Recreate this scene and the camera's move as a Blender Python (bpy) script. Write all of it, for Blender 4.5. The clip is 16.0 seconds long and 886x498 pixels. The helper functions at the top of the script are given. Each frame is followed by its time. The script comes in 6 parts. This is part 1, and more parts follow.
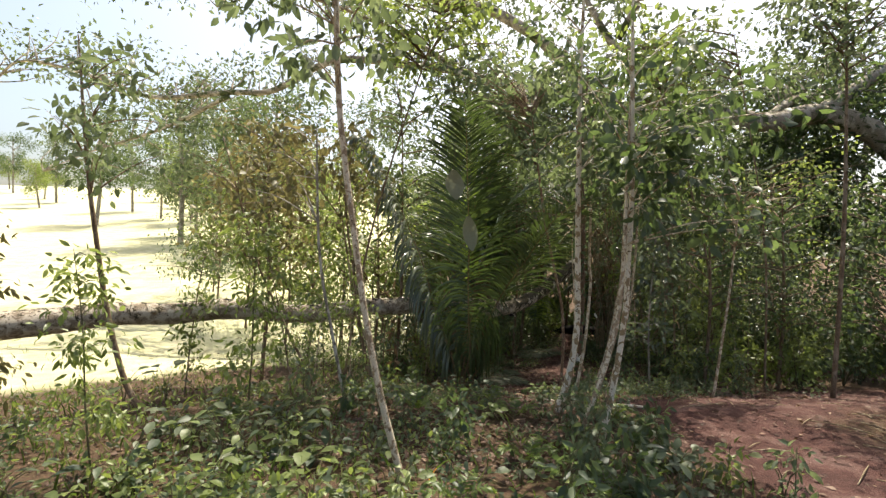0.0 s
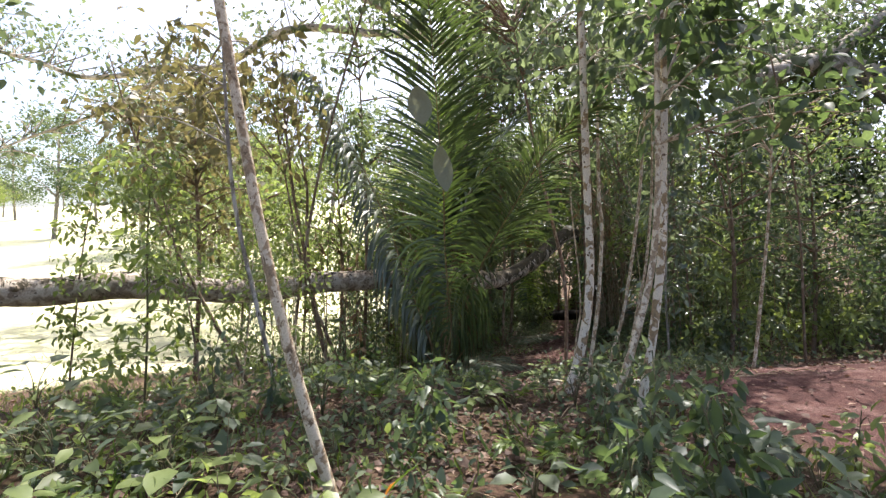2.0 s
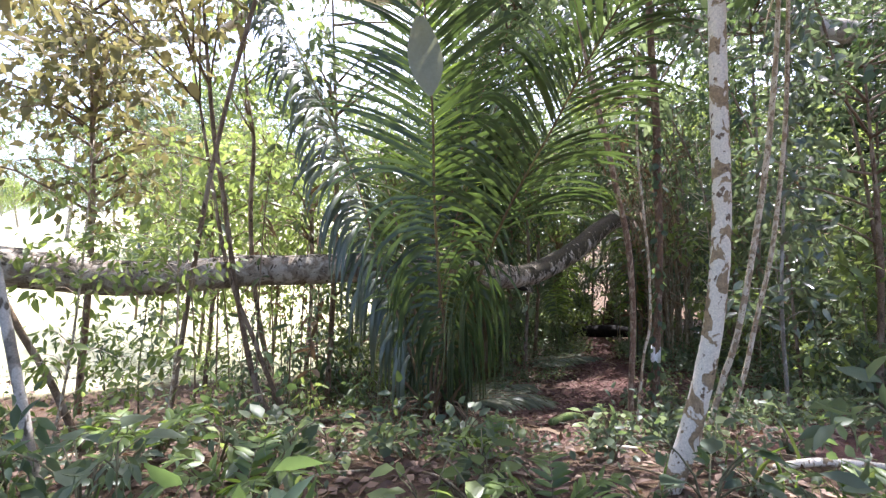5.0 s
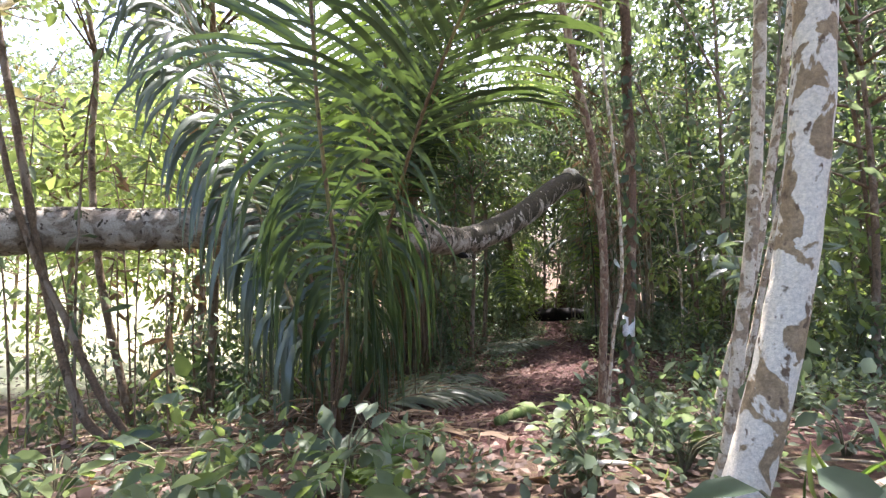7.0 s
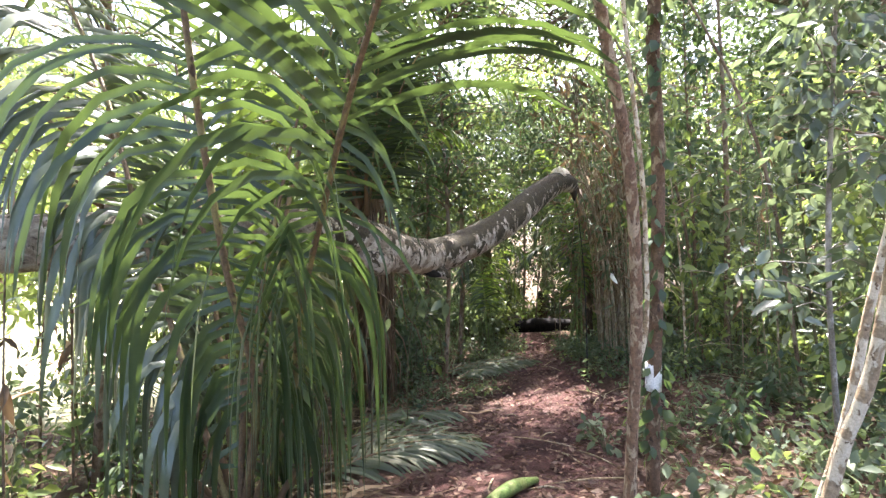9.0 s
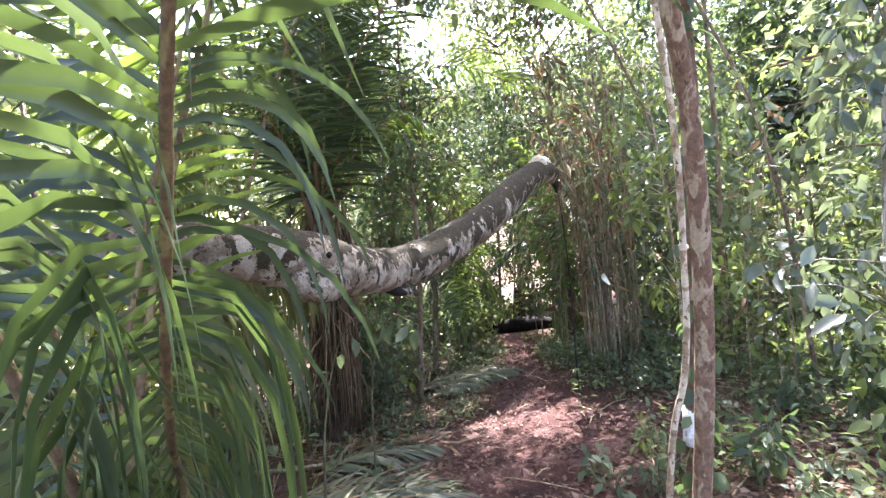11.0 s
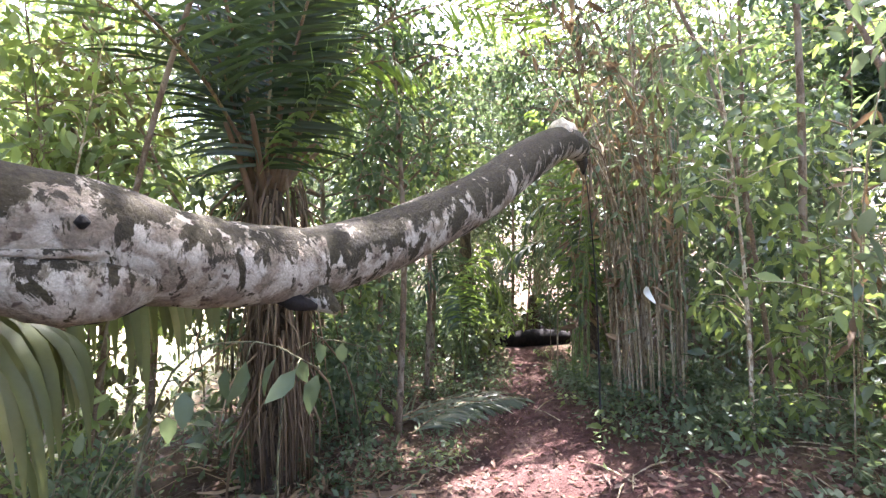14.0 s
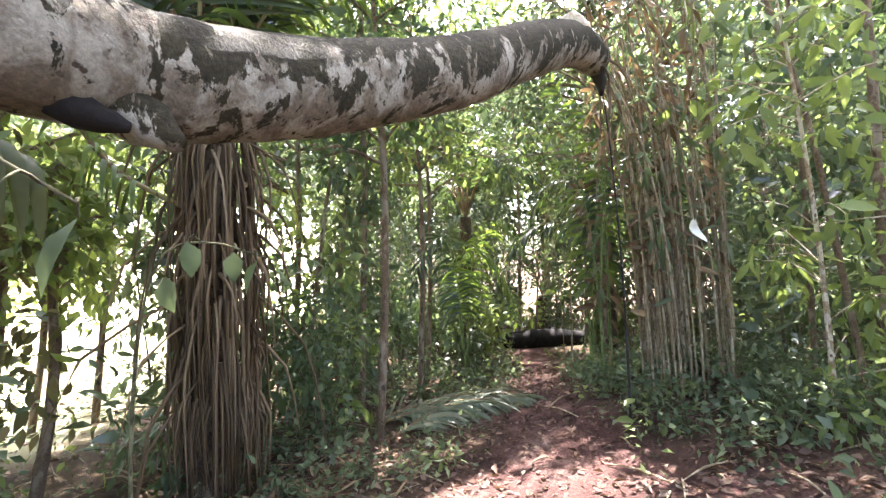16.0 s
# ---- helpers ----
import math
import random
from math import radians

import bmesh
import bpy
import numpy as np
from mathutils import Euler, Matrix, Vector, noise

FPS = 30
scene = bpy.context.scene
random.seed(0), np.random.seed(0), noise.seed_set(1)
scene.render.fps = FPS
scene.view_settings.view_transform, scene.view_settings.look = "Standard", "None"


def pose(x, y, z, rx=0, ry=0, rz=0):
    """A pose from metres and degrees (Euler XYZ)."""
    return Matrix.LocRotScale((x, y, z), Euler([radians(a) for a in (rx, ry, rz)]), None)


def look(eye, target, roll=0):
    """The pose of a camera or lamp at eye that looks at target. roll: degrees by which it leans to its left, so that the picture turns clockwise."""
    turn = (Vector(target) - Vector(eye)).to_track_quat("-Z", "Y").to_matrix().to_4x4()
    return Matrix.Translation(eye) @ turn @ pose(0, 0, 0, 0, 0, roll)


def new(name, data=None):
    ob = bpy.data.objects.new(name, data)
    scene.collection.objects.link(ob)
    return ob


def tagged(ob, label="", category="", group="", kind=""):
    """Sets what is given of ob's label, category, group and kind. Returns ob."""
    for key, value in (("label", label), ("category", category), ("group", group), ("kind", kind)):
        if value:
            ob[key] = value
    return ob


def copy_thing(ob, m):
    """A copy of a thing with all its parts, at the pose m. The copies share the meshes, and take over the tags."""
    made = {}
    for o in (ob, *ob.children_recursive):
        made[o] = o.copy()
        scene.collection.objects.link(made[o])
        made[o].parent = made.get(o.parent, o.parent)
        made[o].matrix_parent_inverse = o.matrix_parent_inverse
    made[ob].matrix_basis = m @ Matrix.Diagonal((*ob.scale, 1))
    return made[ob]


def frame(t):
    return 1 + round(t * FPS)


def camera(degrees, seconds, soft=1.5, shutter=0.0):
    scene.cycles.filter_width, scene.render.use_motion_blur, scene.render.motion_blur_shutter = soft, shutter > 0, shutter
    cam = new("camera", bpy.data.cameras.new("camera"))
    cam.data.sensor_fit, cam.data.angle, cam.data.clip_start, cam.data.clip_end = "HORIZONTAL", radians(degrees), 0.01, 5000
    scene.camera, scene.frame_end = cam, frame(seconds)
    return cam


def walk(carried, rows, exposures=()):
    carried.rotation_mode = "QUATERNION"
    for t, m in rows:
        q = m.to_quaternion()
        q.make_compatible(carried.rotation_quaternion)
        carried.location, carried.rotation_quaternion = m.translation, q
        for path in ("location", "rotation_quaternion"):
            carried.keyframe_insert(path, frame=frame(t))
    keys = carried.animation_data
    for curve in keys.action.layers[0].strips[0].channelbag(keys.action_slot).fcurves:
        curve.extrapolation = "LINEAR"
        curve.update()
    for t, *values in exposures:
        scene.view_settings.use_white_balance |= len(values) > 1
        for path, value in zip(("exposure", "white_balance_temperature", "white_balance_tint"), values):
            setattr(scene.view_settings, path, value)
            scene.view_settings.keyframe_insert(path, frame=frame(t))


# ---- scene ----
cam = camera(87.8, 16.0, soft=1.35)
PATH = [
    (0, (-0.573, -5.256, 3.073), (-0.58, -3.256, 3.031), 1.6),
    (0.5, (-0.447, -4.857, 2.878), (-0.463, -2.858, 2.855), 0.6),
    (1, (-0.31, -4.438, 2.623), (-0.345, -2.438, 2.603), 2.5),
    (1.5, (-0.273, -4.014, 2.435), (-0.263, -2.014, 2.412), 4.3),
    (2, (-0.374, -3.573, 2.261), (-0.309, -1.574, 2.243), -1.0),
    (2.5, (-0.412, -3.096, 2.133), (-0.377, -1.097, 2.092), -0.9),
    (3, (-0.362, -2.595, 1.971), (-0.34, -0.595, 2.003), 1.7),
    (3.5, (-0.326, -2.119, 1.84), (-0.279, -0.12, 1.883), 0.5),
    (3.7, (-0.302, -1.955, 1.81), (-0.254, 0.044, 1.857), 0.7),
    (5.8, (0.187, -0.533, 1.843), (0.128, 1.466, 1.872), -0.4),
    (6, (0.223, -0.385, 1.849), (0.252, 1.615, 1.856), -0.5),
    (6.5, (0.252, -0.095, 1.699), (0.433, 1.896, 1.731), -1.6),
    (7, (0.329, 0.173, 1.454), (0.503, 2.165, 1.472), -1.2),
    (7.5, (0.419, 0.455, 1.387), (0.569, 2.449, 1.419), 0.7),
    (8, (0.446, 0.695, 1.419), (0.614, 2.687, 1.47), 0.7),
    (8.5, (0.465, 0.907, 1.538), (0.61, 2.902, 1.566), -0.9),
    (9, (0.5, 1.148, 1.603), (0.777, 3.128, 1.62), -1.0),
    (9.5, (0.539, 1.416, 1.646), (1.012, 3.359, 1.656), -2.8),
    (9.7, (0.586, 1.501, 1.641), (1.001, 3.458, 1.668), -2.4),
    (11.8, (0.684, 2.14, 1.741), (1.086, 4.099, 1.714), -3.8),
    (12, (0.702, 2.212, 1.706), (1.102, 4.171, 1.68), -3.3),
    (12.5, (0.789, 2.437, 1.583), (1.165, 4.401, 1.565), -2.9),
    (13, (0.926, 2.664, 1.543), (1.309, 4.627, 1.537), -2.6),
    (13.5, (1.081, 2.921, 1.583), (1.425, 4.891, 1.591), -2.0),
    (14, (1.229, 3.165, 1.624), (1.541, 5.141, 1.628), -1.0),
    (14.5, (1.343, 3.392, 1.617), (1.648, 5.368, 1.633), -1.7),
    (15, (1.41, 3.619, 1.43), (1.685, 5.6, 1.48), -1.7),
    (15.5, (1.459, 3.862, 1.218), (1.783, 5.835, 1.264), -2.9),
    (16, (1.524, 3.995, 1.097), (1.803, 5.973, 1.183), -1.8),
]
walk(cam, [(t, look(eye, aim, roll)) for t, eye, aim, roll in PATH],
     exposures=[(0.0, 0.95, 7000, 9), (3.5, 1.9, 5750, 20), (6.0, 2.2, 5850, 20), (9.0, 3.07, 6100, 17), (12.5, 3.52, 5600, 26), (16.0, 3.85, 6100, 17)])


# ---- world, sun, exposure ----
SUN_DIR = Vector((0.14, 0.40, 0.90)).normalized()
world = bpy.data.worlds.new("sky")
scene.world = world
world.use_nodes = True
wn = world.node_tree
sky = wn.nodes.new("ShaderNodeTexSky")
sky.sky_type, sky.sun_disc = "NISHITA", False
sky.sun_elevation = math.asin(SUN_DIR.z)
sky.sun_rotation = math.atan2(SUN_DIR.x, SUN_DIR.y)
sky.air_density, sky.dust_density = 1.0, 5.0
wn.nodes["Background"].inputs["Strength"].default_value = 0.15
# where the sun comes through the leaves: a place on the ground and the gap's radius
SUN_SPOTS = [(2.2, 7.0, 0.26), (2.85, 6.8, 0.3), (2.95, 6.2, 0.24), (3.6, 4.4, 0.32), (4.2, 2.4, 0.35), (3.4, 0.6, 0.4), (4.3, 1.2, 0.35), (5.2, 1.6, 0.45), (1.3, 3.0, 0.32), (-0.6, 1.6, 0.25), (1.9, 1.2, 0.22), (1.2, 1.9, 0.2)]
wn.links.new(sky.outputs[0], wn.nodes["Background"].inputs["Color"])

sun = new("sun", bpy.data.lights.new("sun", "SUN"))
sun.data.energy, sun.data.angle, sun.data.color = 5.0, radians(0.6), (1.0, 0.95, 0.86)
sun.matrix_world = look(SUN_DIR * 60, (0, 0, 0))


# ---- materials ----
def nodes_of(name):
    m = bpy.data.materials.new(name)
    m.use_nodes = True
    return m, m.node_tree, m.node_tree.nodes["Principled BSDF"]


def noise_ramp(nt, scale, stops, detail=6.0, rough=0.6, coord="Object", stretch=None, distort=0.0):
    """A noise texture through a colour ramp; returns the ramp node."""
    tc = nt.nodes.new("ShaderNodeTexCoord")
    tex = nt.nodes.new("ShaderNodeTexNoise")
    tex.inputs["Scale"].default_value, tex.inputs["Detail"].default_value = scale, detail
    tex.inputs["Roughness"].default_value, tex.inputs["Distortion"].default_value = rough, distort
    src = tc.outputs[coord]
    if stretch:
        mp = nt.nodes.new("ShaderNodeMapping")
        mp.inputs["Scale"].default_value = stretch
        nt.links.new(src, mp.inputs[0])
        src = mp.outputs[0]
    nt.links.new(src, tex.inputs["Vector"])
    ramp = nt.nodes.new("ShaderNodeValToRGB")
    el = ramp.color_ramp.elements
    while len(el) < len(stops):
        el.new(0.5)
    for e, (p, c) in zip(el, stops):
        e.position, e.color = p, (*c, 1)
    nt.links.new(tex.outputs["Fac"], ramp.inputs[0])
    return ramp


def mix(nt, fac, a, b, mode="MIX"):
    n = nt.nodes.new("ShaderNodeMix")
    n.data_type, n.blend_type = "RGBA", mode
    for sock, v in ((n.inputs[0], fac), (n.inputs[6], a), (n.inputs[7], b)):
        if hasattr(v, "links"):
            nt.links.new(v, sock)
        else:
            sock.default_value = v if isinstance(v, float) else (*v, 1)
    return n.outputs[2]


def bump(nt, bsdf, height, strength=0.5, distance=0.02):
    b = nt.nodes.new("ShaderNodeBump")
    b.inputs["Strength"].default_value, b.inputs["Distance"].default_value = strength, distance
    nt.links.new(height, b.inputs["Height"])
    nt.links.new(b.outputs[0], bsdf.inputs["Normal"])


def leaf_material(name, dark, mid, light, glow=(0.25, 0.42, 0.03), through_share=0.4, rough=0.5, spots=0.3, gloss=0.35):
    """A leaf: each island its own green, a waxy face, and light passing through it."""
    m, nt, bsdf = nodes_of(name)
    geo = nt.nodes.new("ShaderNodeNewGeometry")
    ramp = nt.nodes.new("ShaderNodeValToRGB")
    el = ramp.color_ramp.elements
    el.new(0.5)
    for e, (p, c) in zip(el, ((0.0, dark), (0.55, mid), (1.0, light))):
        e.position, e.color = p, (*c, 1)
    nt.links.new(geo.outputs["Random Per Island"], ramp.inputs[0])
    spot = noise_ramp(nt, 38.0, ((0.35, (0.62, 0.62, 0.5)), (0.6, (1, 1, 1))))
    col = mix(nt, spots, ramp.outputs[0], mix(nt, 1.0, ramp.outputs[0], spot.outputs[0], "MULTIPLY"))
    nt.links.new(col, bsdf.inputs["Base Color"])
    bsdf.inputs["Roughness"].default_value = rough
    bsdf.inputs["Specular IOR Level"].default_value = gloss
    tr = nt.nodes.new("ShaderNodeBsdfTranslucent")
    tcol = mix(nt, 0.45, col, glow)
    nt.links.new(tcol, tr.inputs["Color"])
    ms = nt.nodes.new("ShaderNodeMixShader")
    ms.inputs[0].default_value = through_share
    nt.links.new(bsdf.outputs[0], ms.inputs[1])
    nt.links.new(tr.outputs[0], ms.inputs[2])
    nt.links.new(ms.outputs[0], nt.nodes["Material Output"].inputs["Surface"])
    return m


LEAF = leaf_material("leaf_green", (0.05, 0.07, 0.042), (0.094, 0.122, 0.07), (0.18, 0.21, 0.125), glow=(0.24, 0.31, 0.1), through_share=0.48, rough=0.45, gloss=0.34)
# Lighter copy of LEAF, also for plants in sun: brightness put into the colour.
LEAF_BRIGHT = leaf_material("leaf_yellow_green", (0.08, 0.11, 0.04), (0.145, 0.19, 0.06), (0.25, 0.3, 0.1), glow=(0.36, 0.45, 0.075), through_share=0.5, rough=0.42, gloss=0.5)
LEAF_DARK = leaf_material("leaf_dark", (0.03, 0.047, 0.032), (0.058, 0.085, 0.05), (0.115, 0.145, 0.08), glow=(0.22, 0.33, 0.06), through_share=0.42, rough=0.44, gloss=0.34)
LEAF_SHINY = leaf_material("leaf_shiny", (0.05, 0.068, 0.048), (0.09, 0.118, 0.078), (0.17, 0.2, 0.13), glow=(0.24, 0.31, 0.1), through_share=0.42, rough=0.26, gloss=0.9)
LEAF_RUSTY = leaf_material("leaf_rusty", (0.06, 0.064, 0.026), (0.115, 0.105, 0.042), (0.2, 0.155, 0.07), glow=(0.3, 0.27, 0.09), through_share=0.42)
LEAF_GREY = leaf_material("leaf_grey_green", (0.17, 0.175, 0.11), (0.21, 0.21, 0.14), (0.26, 0.25, 0.17), glow=(0.3, 0.32, 0.14), through_share=0.3)
PALM = leaf_material("palm_leaflet", (0.02, 0.032, 0.02), (0.036, 0.056, 0.03), (0.068, 0.094, 0.05), glow=(0.22, 0.33, 0.045), through_share=0.22, rough=0.36, spots=0.3, gloss=0.42)
# Base lightened as well, so the sky's sheen is partly in the colour.
PALM_GLOSS = leaf_material("palm_leaflet_glossy", (0.05, 0.066, 0.042), (0.085, 0.105, 0.065), (0.14, 0.16, 0.105), glow=(0.2, 0.28, 0.06), through_share=0.14, rough=0.28, spots=0.3, gloss=0.55)
# Lit copy of PALM: light shining through is put into this brighter colour.
PALM_LIT = leaf_material("palm_leaflet_lit", (0.05, 0.08, 0.03), (0.09, 0.13, 0.04), (0.15, 0.2, 0.06), glow=(0.34, 0.48, 0.04), through_share=0.45, rough=0.4, spots=0.3)
PALM_OLIVE = leaf_material("palm_leaflet_olive", (0.06, 0.072, 0.028), (0.1, 0.112, 0.042), (0.17, 0.165, 0.07), glow=(0.3, 0.32, 0.07), through_share=0.34, rough=0.45)
PALM_OLD = leaf_material("palm_leaflet_fallen", (0.07, 0.08, 0.05), (0.11, 0.12, 0.075), (0.18, 0.17, 0.1), through_share=0.2, rough=0.5)
DRY = leaf_material("leaf_dry", (0.05, 0.03, 0.022), (0.1, 0.06, 0.042), (0.22, 0.15, 0.105), glow=(0.4, 0.2, 0.06), through_share=0.15, rough=0.7)
STRAW = leaf_material("palm_straw", (0.07, 0.042, 0.022), (0.15, 0.095, 0.052), (0.29, 0.2, 0.115), glow=(0.4, 0.25, 0.1), through_share=0.15, rough=0.7)
GRASS = leaf_material("grass_blade", (0.05, 0.085, 0.02), (0.11, 0.16, 0.035), (0.25, 0.25, 0.08), through_share=0.4)


def bark_material(name, base, pale, dark, patch=7.0, moss=None, moss_scale=3.5, moss_edge=(0.52, 0.58), rough=0.85, relief=0.5, stretch=(1, 1, 0.45), pale_edge=(0.5, 0.56)):
    m, nt, bsdf = nodes_of(name)
    fine = noise_ramp(nt, 45.0, ((0.3, tuple(c * 0.6 for c in base)), (0.55, base), (0.75, tuple(min(1, c * 1.3) for c in base))))
    pl = noise_ramp(nt, patch, ((pale_edge[0], (0, 0, 0)), (pale_edge[1], (1, 1, 1))), 4.0, 0.55, stretch=stretch, distort=0.6)
    col = mix(nt, pl.outputs[0], fine.outputs[0], pale)
    dk = noise_ramp(nt, patch * 2.6, ((0.62, (0, 0, 0)), (0.67, (1, 1, 1))), 3.0, 0.5, stretch=stretch)
    col = mix(nt, dk.outputs[0], col, dark)
    if moss:
        ms = noise_ramp(nt, moss_scale, ((moss_edge[0], (0, 0, 0)), (moss_edge[1], (1, 1, 1))), 7.0, 0.62, distort=0.8)
        col = mix(nt, ms.outputs[0], col, moss)
    fleck = noise_ramp(nt, 120.0, ((0.3, (0.7, 0.7, 0.7)), (0.7, (1.12, 1.12, 1.12))))
    col = mix(nt, 1.0, col, fleck.outputs[0], "MULTIPLY")
    nt.links.new(col, bsdf.inputs["Base Color"])
    bsdf.inputs["Roughness"].default_value = rough
    bsdf.inputs["Specular IOR Level"].default_value = 0.25
    h = noise_ramp(nt, 60.0, ((0.2, (0, 0, 0)), (0.8, (1, 1, 1))), 8.0, 0.7, stretch=stretch)
    bump(nt, bsdf, h.outputs[0], relief, 0.012)
    return m


BARK_WHITE = bark_material("bark_white_mottled", (0.32, 0.225, 0.125), (0.68, 0.6, 0.47), (0.15, 0.1, 0.06), 11.0, pale_edge=(0.45, 0.475), stretch=(1, 1, 0.8))
BARK_REDDISH = bark_material("bark_reddish_mottled", (0.2, 0.12, 0.075), (0.36, 0.27, 0.18), (0.1, 0.06, 0.04), 26.0, pale_edge=(0.5, 0.56), stretch=(1, 1, 0.5))
BARK_TAN = bark_material("bark_tan_mottled", (0.33, 0.24, 0.15), (0.58, 0.49, 0.36), (0.15, 0.1, 0.06), 18.0, pale_edge=(0.47, 0.52), stretch=(1, 1, 0.7))
BARK_HOST = bark_material("bark_host_mottled", (0.15, 0.095, 0.06), (0.3, 0.23, 0.15), (0.06, 0.04, 0.028), 16.0, pale_edge=(0.56, 0.62), stretch=(1, 1, 0.6))
BARK_BROWN = bark_material("bark_brown", (0.17, 0.115, 0.07), (0.26, 0.2, 0.14), (0.07, 0.05, 0.03), 9.0)
BARK_GREY = bark_material("bark_grey", (0.23, 0.2, 0.16), (0.4, 0.37, 0.32), (0.1, 0.085, 0.06), 8.0)
BARK_LIMB = bark_material("bark_limb", (0.3, 0.25, 0.19), (0.48, 0.42, 0.35), (0.07, 0.07, 0.04), 2.5, moss=(0.07, 0.085, 0.03), moss_scale=1.6, stretch=(1, 1, 1))
BARK_FALLEN = bark_material("bark_fallen", (0.27, 0.215, 0.155), (0.5, 0.44, 0.35), (0.1, 0.07, 0.05), 9.0, relief=1.0, stretch=(1, 1, 1), pale_edge=(0.44, 0.56))


def moss_on(m, scale, edges, colour):
    """Dark moss and lichen patches over a bark, thicker on its upper side and towards its raised end."""
    nt = m.node_tree
    bsdf = nt.nodes["Principled BSDF"]
    under = bsdf.inputs["Base Color"].links[0].from_socket
    tex = noise_ramp(nt, scale, ((0.0, (0, 0, 0)), (1.0, (1, 1, 1))), 9.0, 0.66, stretch=(1.25, 1.25, 0.62), distort=0.5)
    tc = nt.nodes.new("ShaderNodeTexCoord")
    sep = nt.nodes.new("ShaderNodeSeparateXYZ")
    nt.links.new(tc.outputs["Object"], sep.inputs[0])
    along = nt.nodes.new("ShaderNodeMapRange")
    for k, v in (("From Min", -1.2), ("From Max", 1.4), ("To Min", -0.11), ("To Max", 0.015)):
        along.inputs[k].default_value = v
    nt.links.new(sep.outputs["X"], along.inputs["Value"])
    nrm = nt.nodes.new("ShaderNodeSeparateXYZ")
    nt.links.new(tc.outputs["Normal"], nrm.inputs[0])
    top = nt.nodes.new("ShaderNodeMath")
    top.operation = "MULTIPLY_ADD"
    top.inputs[1].default_value = 0.095
    nt.links.new(nrm.outputs["Z"], top.inputs[0])
    nt.links.new(along.outputs[0], top.inputs[2])
    add = nt.nodes.new("ShaderNodeMath")
    nt.links.new(tex.outputs[0], add.inputs[0])
    nt.links.new(top.outputs[0], add.inputs[1])
    edge = nt.nodes.new("ShaderNodeValToRGB")
    edge.color_ramp.elements[0].position, edge.color_ramp.elements[1].position = edges
    nt.links.new(add.outputs[0], edge.inputs[0])
    fine = noise_ramp(nt, 70.0, ((0.3, tuple(c * 0.55 for c in colour)), (0.7, tuple(c * 1.5 for c in colour))))
    nt.links.new(mix(nt, edge.outputs[0], under, fine.outputs[0]), bsdf.inputs["Base Color"])


moss_on(BARK_FALLEN, 21.0, (0.55, 0.62), (0.15, 0.125, 0.085))
moss_on(BARK_FALLEN, 7.5, (0.485, 0.505), (0.045, 0.036, 0.018))
moss_on(BARK_FALLEN, 14.0, (0.57, 0.6), (0.035, 0.028, 0.016))
# Near-black, so solid lumps read as shaded cavities even when lit; also the log.
NEAR_BLACK = bark_material("near_black_wood", (0.01, 0.008, 0.007), (0.017, 0.013, 0.011), (0.005, 0.004, 0.004), 7.0, rough=0.95)
WHITE_PAINT = bark_material("white_paint", (0.7, 0.7, 0.68), (0.78, 0.78, 0.76), (0.4, 0.38, 0.34), 14.0, rough=0.7)
STEM = bark_material("stem_green_brown", (0.11, 0.1, 0.05), (0.19, 0.17, 0.09), (0.06, 0.05, 0.03), 12.0)
RACHIS = bark_material("palm_rachis", (0.17, 0.11, 0.06), (0.24, 0.19, 0.08), (0.08, 0.05, 0.03), 10.0, rough=0.55)
PALM_TRUNK = bark_material("palm_trunk", (0.075, 0.05, 0.032), (0.13, 0.095, 0.06), (0.03, 0.02, 0.014), 16.0, relief=1.0)
RACHIS_GREEN = bark_material("palm_rachis_green", (0.13, 0.19, 0.05), (0.2, 0.24, 0.08), (0.09, 0.08, 0.03), 10.0, rough=0.5)
WOOD_RAW = bark_material("raw_wood", (0.6, 0.5, 0.36), (0.72, 0.64, 0.5), (0.3, 0.2, 0.12), 9.0)
LOG_DARK = bark_material("log_dark", (0.03, 0.026, 0.022), (0.05, 0.045, 0.038), (0.014, 0.013, 0.012), 6.0)


